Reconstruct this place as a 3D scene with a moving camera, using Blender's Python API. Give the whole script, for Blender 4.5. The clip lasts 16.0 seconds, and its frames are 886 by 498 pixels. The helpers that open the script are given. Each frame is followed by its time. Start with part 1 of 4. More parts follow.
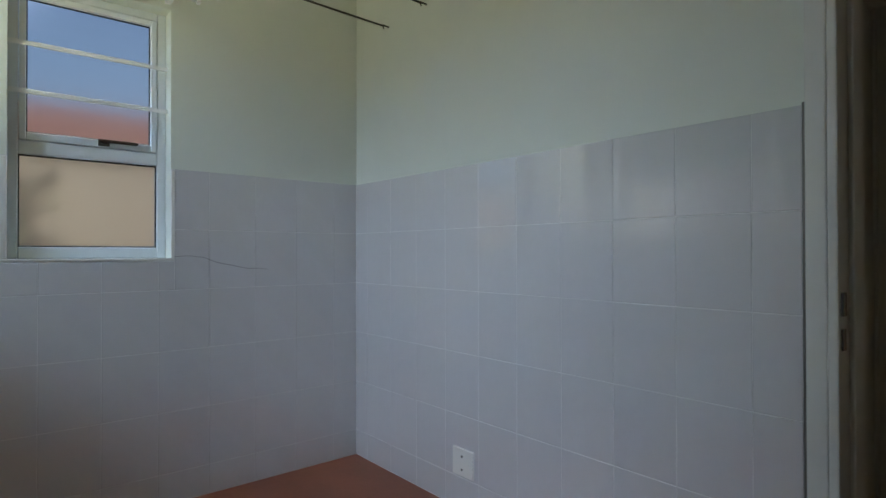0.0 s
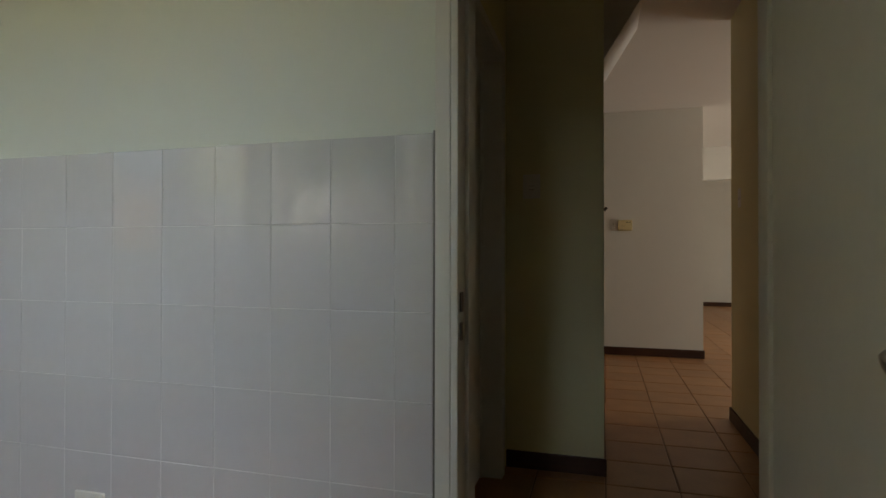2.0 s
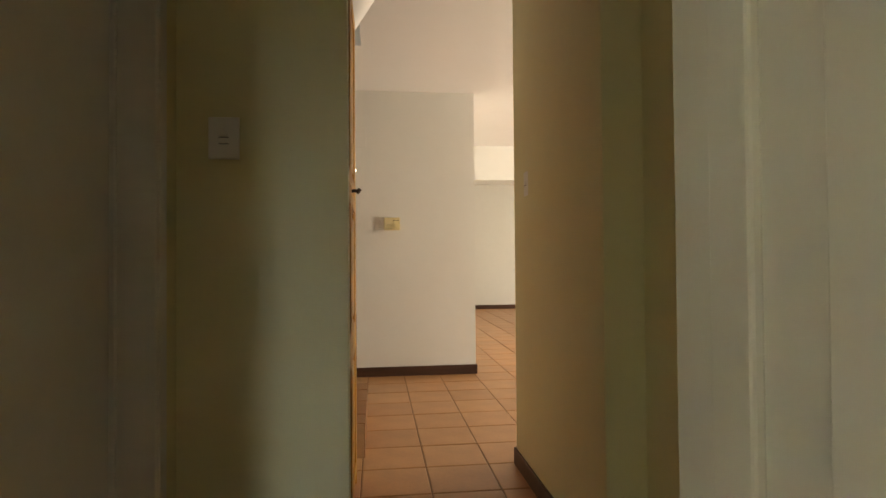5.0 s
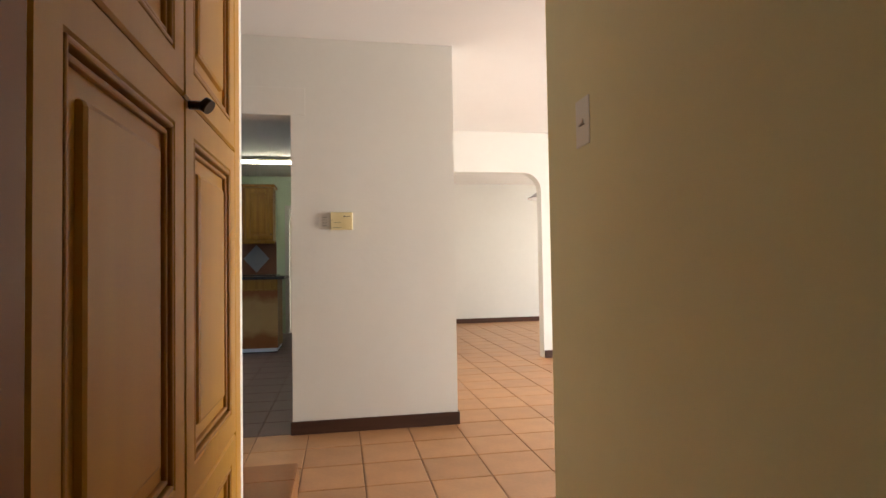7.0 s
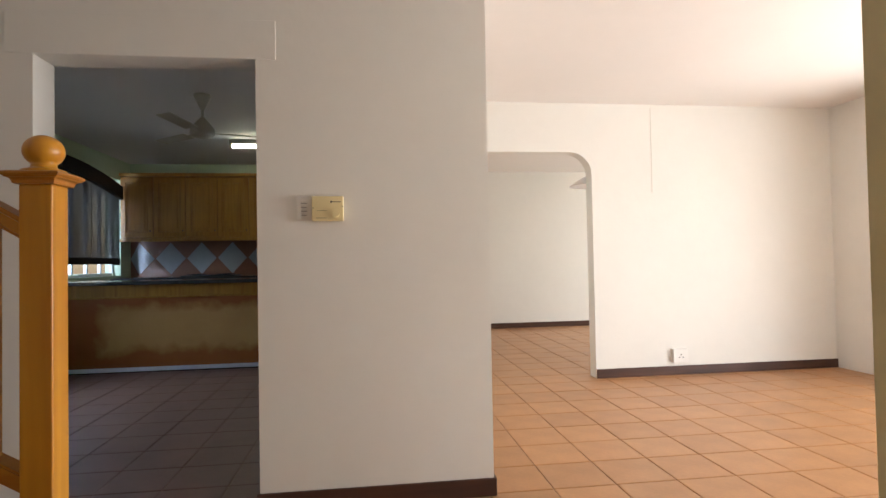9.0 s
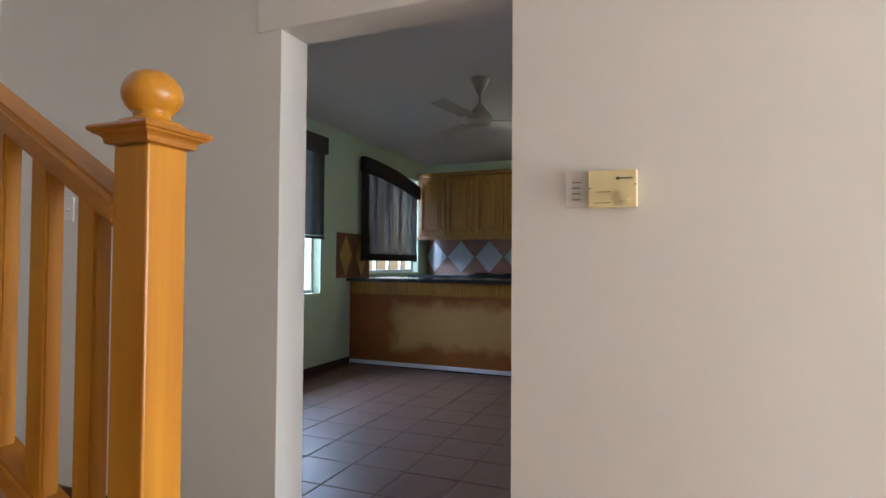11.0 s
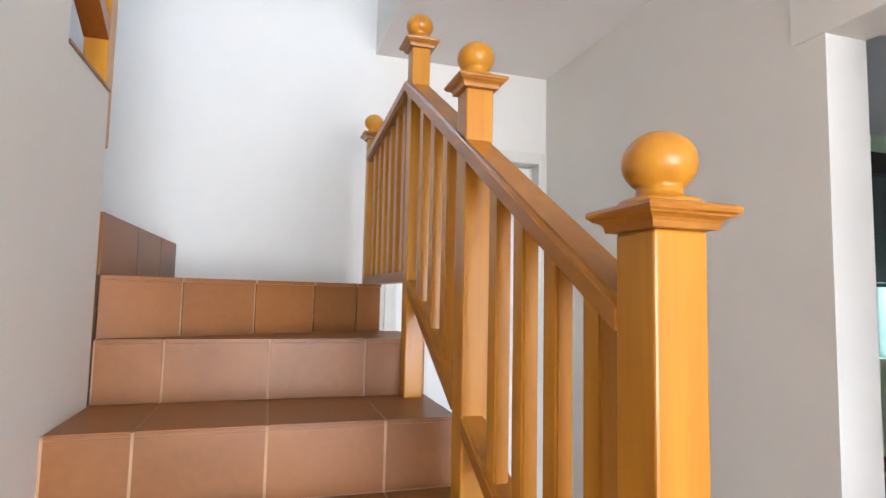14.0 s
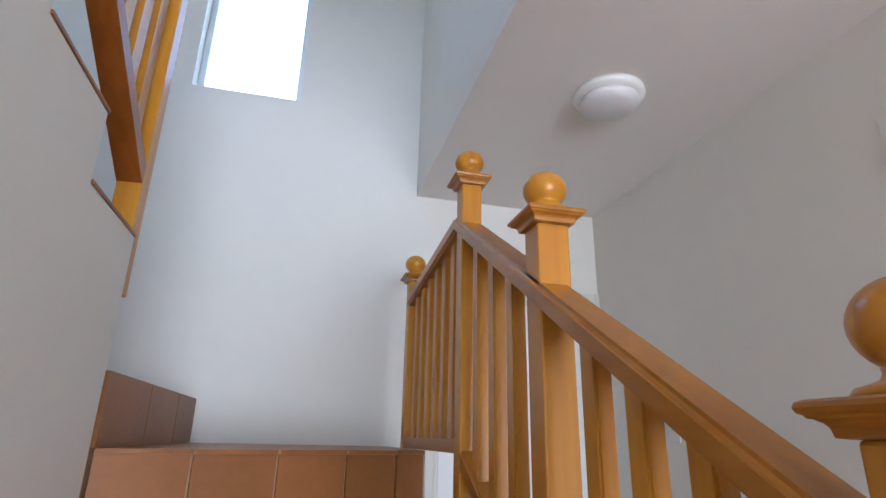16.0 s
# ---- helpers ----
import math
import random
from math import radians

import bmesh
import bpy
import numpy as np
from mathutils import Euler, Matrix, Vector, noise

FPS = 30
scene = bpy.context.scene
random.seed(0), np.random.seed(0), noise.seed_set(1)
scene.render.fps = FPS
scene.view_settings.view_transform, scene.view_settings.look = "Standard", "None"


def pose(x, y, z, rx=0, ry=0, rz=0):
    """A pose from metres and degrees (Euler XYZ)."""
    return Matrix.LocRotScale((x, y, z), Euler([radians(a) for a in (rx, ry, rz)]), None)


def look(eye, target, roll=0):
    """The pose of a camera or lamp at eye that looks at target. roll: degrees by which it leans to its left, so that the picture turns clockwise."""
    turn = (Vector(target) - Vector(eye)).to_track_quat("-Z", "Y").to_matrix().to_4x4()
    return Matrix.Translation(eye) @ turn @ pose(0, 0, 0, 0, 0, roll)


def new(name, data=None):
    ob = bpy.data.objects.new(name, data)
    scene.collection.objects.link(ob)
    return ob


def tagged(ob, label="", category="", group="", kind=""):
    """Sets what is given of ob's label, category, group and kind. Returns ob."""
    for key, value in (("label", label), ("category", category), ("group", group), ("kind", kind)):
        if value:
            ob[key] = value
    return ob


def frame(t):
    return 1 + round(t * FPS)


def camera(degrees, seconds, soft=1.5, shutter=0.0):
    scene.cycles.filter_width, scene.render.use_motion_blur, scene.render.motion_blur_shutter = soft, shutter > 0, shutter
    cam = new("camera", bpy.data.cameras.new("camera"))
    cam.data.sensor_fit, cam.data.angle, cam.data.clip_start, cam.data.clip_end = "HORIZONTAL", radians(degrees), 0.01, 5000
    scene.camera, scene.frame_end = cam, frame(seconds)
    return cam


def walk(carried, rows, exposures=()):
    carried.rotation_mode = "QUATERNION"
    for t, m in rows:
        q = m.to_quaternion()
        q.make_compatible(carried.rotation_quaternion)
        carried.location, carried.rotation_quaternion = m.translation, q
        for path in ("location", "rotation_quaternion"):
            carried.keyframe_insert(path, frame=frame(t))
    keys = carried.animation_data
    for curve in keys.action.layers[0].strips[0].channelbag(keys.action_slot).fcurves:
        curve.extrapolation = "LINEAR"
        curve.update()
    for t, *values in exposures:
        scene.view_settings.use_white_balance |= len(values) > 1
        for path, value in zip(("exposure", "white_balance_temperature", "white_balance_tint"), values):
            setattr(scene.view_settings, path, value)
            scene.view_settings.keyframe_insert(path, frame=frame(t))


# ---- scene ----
cam = camera(77.0, 16.0)
PATH = [
    (0, (-0.982, -6.218, 1.049), (-2.513, -4.932, 1.064), -0.1),
    (0.5, (-0.987, -6.21, 1.054), (-2.397, -4.792, 1.066), -0.1),
    (1, (-0.977, -6.192, 1.053), (-2.129, -4.557, 1.062), -0.3),
    (1.5, (-0.982, -6.218, 1.054), (-1.829, -4.406, 1.069), -0.1),
    (2, (-0.995, -6.194, 1.063), (-1.543, -4.271, 1.081), 0.1),
    (2.5, (-0.987, -6.194, 1.068), (-1.31, -4.22, 1.091), -0.1),
    (3, (-0.976, -6.116, 1.073), (-1.122, -4.121, 1.098), -0.2),
    (3.5, (-0.954, -5.913, 1.075), (-0.991, -3.913, 1.101), -0.3),
    (4, (-0.928, -5.689, 1.061), (-0.881, -3.69, 1.087), -0.3),
    (4.2, (-0.926, -5.569, 1.06), (-0.832, -3.572, 1.085), -0.3),
    (6.5, (-0.809, -4.032, 1.041), (-0.459, -2.064, 1.1), -0.9),
    (7, (-0.765, -3.71, 1.069), (-0.404, -1.743, 1.128), -0.9),
    (7.5, (-0.702, -3.417, 1.088), (-0.343, -1.45, 1.141), -0.8),
    (8, (-0.657, -3.15, 1.11), (-0.301, -1.183, 1.162), -0.9),
    (8.2, (-0.636, -3.044, 1.111), (-0.285, -1.075, 1.157), -0.9),
    (10.3, (-0.532, -2.002, 1.139), (-0.87, -0.031, 1.184), -0.2),
    (10.5, (-0.544, -1.919, 1.141), (-1.034, 0.02, 1.19), 0.2),
    (11, (-0.597, -1.777, 1.142), (-1.352, 0.075, 1.19), 0.4),
    (11.5, (-0.653, -1.681, 1.133), (-1.687, 0.031, 1.178), 0.7),
    (12, (-0.715, -1.623, 1.137), (-2.173, -0.255, 1.179), 0.5),
    (12.5, (-0.749, -1.607, 1.145), (-2.451, -0.558, 1.183), 0.8),
    (13, (-0.767, -1.604, 1.167), (-2.589, -0.78, 1.198), 1.0),
    (13.5, (-0.783, -1.592, 1.203), (-2.662, -0.91, 1.253), 1.1),
    (14, (-0.802, -1.583, 1.242), (-2.704, -0.989, 1.405), 1.2),
    (14.5, (-0.869, -1.585, 1.278), (-2.771, -1.055, 1.599), 1.4),
    (15, (-0.941, -1.591, 1.31), (-2.813, -1.109, 1.822), 1.5),
    (15.5, (-1.0, -1.584, 1.315), (-2.849, -1.124, 1.924), 1.4),
    (16, (-1.047, -1.584, 1.317), (-2.886, -1.132, 1.962), 1.3),
]
# seconds, stops, white balance and tint
EXPOSURES = (
    (0.0, -0.4, 5800, 5),
    (1.0, -0.5, 6150, 4),
    (1.6, -0.5, 6500, 4),
    (2.2, -0.35, 7100, 4),
    (3.0, 0.1, 7400, 3),
    (3.6, 0.6, 7700, 3),
    (4.2, 0.9, 7900, 3),
    (6.3, 1.7, 6250, 6),
    (7.4, 1.3, 6350, 9),
    (8.2, 1.1, 6350, 9),
    (10.3, 1.72, 5700, 8),
    (11.2, 1.6, 5800, 8),
    (12.0, 1.85, 5750, 8),
    (12.6, 2.05, 5600, 8),
    (13.3, 2.35, 5500, 8),
    (14.3, 2.4, 5500, 8),
    (15.0, 2.15, 5300, 8),
    (15.5, 2.0, 5200, 8),
    (16.0, 1.85, 5200, 8),
)
walk(cam, [(t, look(eye, target, roll)) for t, eye, target, roll in PATH], EXPOSURES)

# ---- world, lamps ----
world = bpy.data.worlds.new("sky")
scene.world = world
world.use_nodes = True
wn = world.node_tree
sky = wn.nodes.new("ShaderNodeTexSky")
sky.sky_type, sky.sun_disc = 'NISHITA', False
sky.sun_elevation, sky.sun_rotation = radians(40), radians(15)
sky.dust_density = 4.0
wn.links.new(sky.outputs[0], wn.nodes["Background"].inputs[0])
wn.nodes["Background"].inputs[1].default_value = 0.15


def lamp(name, kind, m, energy, color=(1, 1, 1), size=1.0, size_y=None):
    d = bpy.data.lights.new(name, kind)
    d.energy, d.color = energy, color
    if kind == 'AREA':
        d.shape, d.size, d.size_y = 'RECTANGLE', size, size_y or size
    ob = new(name, d)
    ob.matrix_world = m
    return ob


sun = lamp("sun", 'SUN', look((0, 0, 0), (-0.20, -0.75, -0.65)), 4.5, (1, 0.95, 0.87))
sun.data.angle = radians(0.5)
# area lamps that stand in for daylight at the openings
lamp("daylight_hall", 'AREA', look((4.6, -0.7, 0.95), (0, -0.9, 1.65)), 88, (1, 0.985, 0.965), 3.0, 2.0)
lamp("daylight_living", 'AREA', look((5.4, 4.4, 1.5), (0, 4.4, 1.2)), 55, (1, 0.99, 0.94), 2.4, 2.0)
lamp("daylight_stair", 'AREA', look((-4.6, -2.01, 4.2), (-2.6, -2.0, 2.2)), 8.5, (0.56, 0.78, 1.0), 1.0, 1.4)
# fill lamp added to brighten the stair well, behind an unseen opening
lamp("fill_upper_landing", 'AREA', look((-0.3, -2.1, 4.4), (-2.6, -2.0, 2.6)), 3.5, (0.70, 0.86, 1.0), 1.5, 1.2)
lamp("daylight_laundry_west", 'AREA', look((-4.5, -6.3, 3.0), (-3.0, -5.0, 0.8)), 46, (0.68, 0.80, 1.0), 1.4, 1.2)
lamp("daylight_laundry_sky", 'AREA', look((-1.5, -10.2, 3.5), (-3.3, -5.2, 0.9)), 105, (0.67, 0.80, 1.0), 2.2, 1.3)
# upward fill lamp added for the glow off the sunlit garden ground
lamp("garden_bounce_fill", 'AREA', look((-1.5, -7.9, 0.4), (-3.5, -5.6, 1.9)), 60, (1.0, 0.93, 0.56), 1.6, 0.8)
lamp("daylight_kitchen", 'AREA', look((-4.8, 3.2, 1.7), (-2.0, 3.2, 0.9)), 58, (0.60, 0.75, 1.0), 1.6, 1.4)

# ---- materials ----


def mat(name, color, rough=0.6, metal=0.0, var=0.06, scale=6.0, bump=0.0, bump_scale=40.0, spec=0.5, coat=0.0, random_var=0.0):
    """A surface with variation at two scales and fine relief."""
    m = bpy.data.materials.new(name)
    m.use_nodes = True
    nt = m.node_tree
    b = nt.nodes["Principled BSDF"]
    b.inputs["Roughness"].default_value, b.inputs["Metallic"].default_value = rough, metal
    b.inputs["Specular IOR Level"].default_value, b.inputs["Coat Weight"].default_value = spec, coat
    b.inputs["Coat Roughness"].default_value = 0.12
    tc = nt.nodes.new("ShaderNodeTexCoord")
    n1, n2 = nt.nodes.new("ShaderNodeTexNoise"), nt.nodes.new("ShaderNodeTexNoise")
    n1.inputs["Scale"].default_value, n2.inputs["Scale"].default_value = scale, scale * 9
    n1.inputs["Detail"].default_value, n2.inputs["Detail"].default_value = 4, 3
    add = nt.nodes.new("ShaderNodeMath")
    add.operation = 'MULTIPLY_ADD'
    add.inputs[1].default_value = 0.4
    hsv = nt.nodes.new("ShaderNodeHueSaturation")
    hsv.inputs["Color"].default_value = (*color, 1)
    rng = nt.nodes.new("ShaderNodeMapRange")
    rng.inputs[1].default_value, rng.inputs[2].default_value = 0.4, 1.0
    rng.inputs[3].default_value, rng.inputs[4].default_value = 1 - var, 1 + var
    for n in (n1, n2):
        nt.links.new(tc.outputs["Object"], n.inputs["Vector"])
    nt.links.new(n2.outputs[0], add.inputs[0])
    nt.links.new(n1.outputs[0], add.inputs[2])
    nt.links.new(add.outputs[0], rng.inputs[0])
    last = rng.outputs[0]
    if random_var:
        oi, r2, mul = nt.nodes.new("ShaderNodeObjectInfo"), nt.nodes.new("ShaderNodeMapRange"), nt.nodes.new("ShaderNodeMath")
        r2.inputs[3].default_value, r2.inputs[4].default_value = 1 - random_var, 1 + random_var
        mul.operation = 'MULTIPLY'
        nt.links.new(oi.outputs["Random"], r2.inputs[0])
        nt.links.new(r2.outputs[0], mul.inputs[0])
        nt.links.new(last, mul.inputs[1])
        last = mul.outputs[0]
    nt.links.new(last, hsv.inputs["Value"])
    nt.links.new(hsv.outputs[0], b.inputs["Base Color"])
    if bump:
        n3, bp = nt.nodes.new("ShaderNodeTexNoise"), nt.nodes.new("ShaderNodeBump")
        n3.inputs["Scale"].default_value = bump_scale
        n3.inputs["Detail"].default_value = 5
        bp.inputs["Strength"].default_value, bp.inputs["Distance"].default_value = bump, 0.01
        nt.links.new(tc.outputs["Object"], n3.inputs["Vector"])
        nt.links.new(n3.outputs[0], bp.inputs["Height"])
        nt.links.new(bp.outputs[0], b.inputs["Normal"])
    return m


def wood(name, light, dark, axis="z", rough=0.28, coat=0.5, freq=26.0):
    """Varnished timber whose grain runs along one axis."""
    m = bpy.data.materials.new(name)
    m.use_nodes = True
    nt = m.node_tree
    b = nt.nodes["Principled BSDF"]
    b.inputs["Roughness"].default_value, b.inputs["Coat Weight"].default_value = rough + 0.12, coat
    b.inputs["Specular IOR Level"].default_value = 0.3
    b.inputs["Coat Roughness"].default_value = rough * 0.7
    tc, mp = nt.nodes.new("ShaderNodeTexCoord"), nt.nodes.new("ShaderNodeMapping")
    mp.inputs["Scale"].default_value = [0.06 if a == axis else 1.0 for a in "xyz"]
    oi, vm = nt.nodes.new("ShaderNodeObjectInfo"), nt.nodes.new("ShaderNodeVectorMath")
    n1, n2, ramp = nt.nodes.new("ShaderNodeTexNoise"), nt.nodes.new("ShaderNodeTexNoise"), nt.nodes.new("ShaderNodeValToRGB")
    n1.inputs["Scale"].default_value, n1.inputs["Detail"].default_value, n1.inputs["Distortion"].default_value = freq, 6, 0.6
    n2.inputs["Scale"].default_value, n2.inputs["Detail"].default_value = 3.0, 3
    ramp.color_ramp.elements[0].position, ramp.color_ramp.elements[1].position = 0.32, 0.72
    ramp.color_ramp.elements[0].color, ramp.color_ramp.elements[1].color = (*dark, 1), (*light, 1)
    mix = nt.nodes.new("ShaderNodeMath")
    mix.operation = 'MULTIPLY_ADD'
    mix.inputs[1].default_value = 0.65
    sc = nt.nodes.new("ShaderNodeMath")
    sc.operation = 'MULTIPLY'
    sc.inputs[1].default_value = 0.35
    nt.links.new(tc.outputs["Object"], vm.inputs[0])
    nt.links.new(oi.outputs["Random"], vm.inputs[1])
    nt.links.new(vm.outputs[0], mp.inputs["Vector"])
    nt.links.new(mp.outputs[0], n1.inputs["Vector"])
    nt.links.new(vm.outputs[0], n2.inputs["Vector"])
    nt.links.new(n2.outputs[0], sc.inputs[0])
    nt.links.new(n1.outputs[0], mix.inputs[0])
    nt.links.new(sc.outputs[0], mix.inputs[2])
    nt.links.new(mix.outputs[0], ramp.inputs[0])
    nt.links.new(ramp.outputs[0], b.inputs["Base Color"])
    bp = nt.nodes.new("ShaderNodeBump")
    bp.inputs["Strength"].default_value, bp.inputs["Distance"].default_value = 0.08, 0.004
    nt.links.new(n1.outputs[0], bp.inputs["Height"])
    nt.links.new(bp.outputs[0], b.inputs["Normal"])
    return m


def glow(name, color, strength):
    m = bpy.data.materials.new(name)
    m.use_nodes = True
    b = m.node_tree.nodes["Principled BSDF"]
    b.inputs["Emission Color"].default_value, b.inputs["Emission Strength"].default_value = (*color, 1), strength
    b.inputs["Base Color"].default_value = (*color, 1)
    return m


def glass(name, rough=0.0, tint=(1, 1, 1)):
    m = bpy.data.materials.new(name)
    m.use_nodes = True
    b = m.node_tree.nodes["Principled BSDF"]
    b.inputs["Base Color"].default_value = (*tint, 1)
    b.inputs["Transmission Weight"].default_value, b.inputs["Roughness"].default_value, b.inputs["IOR"].default_value = 1, rough, 1.1
    return m


PAINT = mat("cream_wall_paint", (0.74, 0.715, 0.66), 0.75, var=0.03, scale=1.2, bump=0.10, bump_scale=22)
# yellowish cream with warm bounced light mixed into the colour
PAINT_BOUNCE = mat("cream_passage_paint_with_bounce", (0.73, 0.67, 0.41), 0.72, var=0.03, scale=1.2, bump=0.10, bump_scale=22)
PAINT_GREEN = mat("pale_green_kitchen_paint", (0.60, 0.70, 0.52), 0.7, var=0.04, scale=1.2, bump=0.08, bump_scale=22)
PAINT_LAUNDRY = mat("laundry_wall_paint", (0.70, 0.72, 0.64), 0.6, var=0.03, scale=1.0, bump=0.10, bump_scale=16)
CEIL = mat("ceiling_paint", (0.78, 0.74, 0.70), 0.8, var=0.02, scale=1.0, bump=0.06, bump_scale=18)
WHITE = mat("white_gloss_paint", (0.78, 0.78, 0.76), 0.35, var=0.03, scale=4, bump=0.03, bump_scale=30)
DOORWHITE = mat("old_white_door_paint", (0.68, 0.66, 0.60), 0.42, var=0.05, scale=2.5, bump=0.05, bump_scale=25)
ALU = mat("white_aluminium", (0.72, 0.75, 0.76), 0.35, var=0.02)
WALLTILE = mat("glazed_white_wall_tile", (0.66, 0.64, 0.64), 0.05, var=0.03, scale=4, bump=0.02, bump_scale=9, spec=0.9, coat=1.0, random_var=0.012)
WALLTILE.node_tree.nodes["Principled BSDF"].inputs["Coat IOR"].default_value = 1.8
WALLTILE.node_tree.nodes["Principled BSDF"].inputs["Coat Roughness"].default_value = 0.03
GROUT = mat("grey_grout", (0.70, 0.69, 0.67), 0.85, var=0.12, scale=12)
TERRA = mat("terracotta_floor_tile", (0.42, 0.21, 0.088), 0.38, var=0.16, scale=5, bump=0.06, bump_scale=60, random_var=0.08)
TERRADARK = mat("brown_stair_tile", (0.255, 0.100, 0.028), 0.40, spec=0.3, var=0.16, scale=5, bump=0.05, bump_scale=50, random_var=0.08)
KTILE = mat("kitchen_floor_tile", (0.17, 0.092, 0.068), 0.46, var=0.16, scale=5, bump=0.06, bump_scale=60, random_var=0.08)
JOINT = mat("dark_floor_grout", (0.21, 0.115, 0.062), 0.9, var=0.2, scale=20)
STAIRJOINT = mat("light_stair_grout", (0.46, 0.27, 0.15), 0.85, var=0.15, scale=20)
REDFLOOR = mat("red_laundry_floor", (0.30, 0.105, 0.055), 0.45, var=0.15, scale=5, bump=0.05)
SKIRT = wood("dark_skirting_wood", (0.085, 0.035, 0.02), (0.04, 0.016, 0.01), "x", 0.4, 0.2)
PINE_Z = wood("varnished_pine_upright", (0.59, 0.275, 0.020), (0.41, 0.155, 0.009), "z", 0.24, 0.22)
PINE_X = wood("varnished_pine_rail", (0.45, 0.188, 0.017), (0.31, 0.110, 0.008), "x", 0.24, 0.28)
# the same pine, its shade and reddish cast put into the colour
PINE_SHADE = wood("shaded_varnished_rail", (0.36, 0.115, 0.016), (0.22, 0.062, 0.008), "x", 0.24, 0.28)
CUP_Z = wood("cupboard_wood_upright", (0.60, 0.300, 0.020), (0.52, 0.235, 0.013), "z", 0.36, 0.12, 12.0)
CUP_MOULD = wood("cupboard_moulding_wood", (0.50, 0.225, 0.014), (0.40, 0.165, 0.009), "z", 0.36, 0.12)
CUP_EDGE = wood("red_brown_cupboard_edge", (0.34, 0.125, 0.014), (0.24, 0.080, 0.009), "z", 0.36, 0.12, 12.0)
CUP_DARK = wood("dark_cupboard_side", (0.20, 0.07, 0.02), (0.11, 0.035, 0.01), "z", 0.4, 0.2)
KCAB = wood("kitchen_cabinet_wood", (0.45, 0.23, 0.035), (0.27, 0.115, 0.015), "z", 0.34, 0.35)
KBAR = wood("bar_front_veneer", (0.58, 0.36, 0.13), (0.42, 0.22, 0.065), "x", 0.4, 0.2, 1.5)


def worn_veneer():
    """Turns the bar's veneer into orange-brown borders round a pale, water-worn middle."""
    nt = KBAR.node_tree
    n = nt.nodes
    p = n["Principled BSDF"]
    ramp = p.inputs["Base Color"].links[0].from_node
    tc, sep, noise = n.new("ShaderNodeTexCoord"), n.new("ShaderNodeSeparateXYZ"), n.new("ShaderNodeTexNoise")
    noise.inputs["Scale"].default_value, noise.inputs["Detail"].default_value = 5.0, 5
    nt.links.new(tc.outputs["Object"], noise.inputs["Vector"])
    nt.links.new(tc.outputs["Generated"], sep.inputs[0])

    def op(kind, a, k):
        m = n.new("ShaderNodeMath")
        m.operation = kind
        for s, v in zip(m.inputs, (a, k)):
            if isinstance(v, (int, float)):
                s.default_value = v
            else:
                nt.links.new(v, s)
        return m.outputs[0]
    dx = op('SUBTRACT', op('ABSOLUTE', op('SUBTRACT', sep.outputs[0], 0.64), 0), 0.40)
    dz = op('SUBTRACT', op('ABSOLUTE', op('SUBTRACT', sep.outputs[2], 0.54), 0), 0.33)
    edge = op('MAXIMUM', op('MULTIPLY', dx, 2.2), dz)
    edge = op('ADD', edge, op('MULTIPLY', op('SUBTRACT', noise.outputs[0], 0.5), 0.35))
    rng = n.new("ShaderNodeMapRange")
    rng.inputs[1].default_value, rng.inputs[2].default_value = -0.09, 0.05
    nt.links.new(edge, rng.inputs[0])
    mix = n.new("ShaderNodeMix")
    mix.data_type = 'RGBA'
    nt.links.new(rng.outputs[0], mix.inputs[0])
    nt.links.new(ramp.outputs[0], mix.inputs[6])
    mul = n.new("ShaderNodeMix")
    mul.data_type, mul.blend_type = 'RGBA', 'MULTIPLY'
    mul.inputs[0].default_value = 1.0
    mul.inputs[7].default_value = (0.62, 0.36, 0.22, 1)
    nt.links.new(ramp.outputs[0], mul.inputs[6])
    nt.links.new(mul.outputs[2], mix.inputs[7])
    nt.links.new(mix.outputs[2], p.inputs["Base Color"])


worn_veneer()
KTOP = mat("dark_granite_worktop", (0.045, 0.045, 0.05), 0.18, var=0.3, scale=40)
STEEL = mat("brushed_steel", (0.55, 0.54, 0.52), 0.3, metal=1.0, var=0.06, scale=20)
OLDMETAL = mat("aged_dark_metal", (0.10, 0.085, 0.07), 0.45, metal=0.8, var=0.2, scale=30)
CREAMPLASTIC = mat("cream_plastic", (0.78, 0.66, 0.36), 0.4, var=0.02)
WHITEPLASTIC = mat("white_plastic", (0.76, 0.73, 0.68), 0.4, var=0.02)
GREYPLASTIC = mat("grey_gap", (0.28, 0.26, 0.23), 0.6)
DARKPLASTIC = mat("dark_mark", (0.08, 0.07, 0.06), 0.6)
RUBBER = mat("black_gasket", (0.02, 0.02, 0.022), 0.6)
BLIND = mat("dark_woven_blind", (0.035, 0.027, 0.022), 0.8, var=0.3, scale=60)
WEAVE = mat("open_woven_blind", (0.035, 0.027, 0.022), 0.8, var=0.3, scale=60)
bn = WEAVE.node_tree
bt, bx = bn.nodes.new("ShaderNodeBsdfTransparent"), bn.nodes.new("ShaderNodeMixShader")
bx.inputs[0].default_value = 0.13
bn.links.new(bn.nodes["Principled BSDF"].outputs[0], bx.inputs[1])
bn.links.new(bt.outputs[0], bx.inputs[2])
bn.links.new(bx.outputs[0], bn.nodes["Material Output"].inputs[0])
SPLASHBROWN = mat("brown_splash_tile", (0.20, 0.085, 0.045), 0.3, var=0.1, random_var=0.1)
SPLASHGREY = mat("grey_diamond_tile", (0.34, 0.34, 0.36), 0.3, var=0.08, random_var=0.06)
SPLASHYELLOW = mat("ochre_diamond_tile", (0.48, 0.33, 0.09), 0.3, var=0.1, random_var=0.06)
FROST = glass("obscured_glass", 0.34, (0.97, 0.97, 1.0))
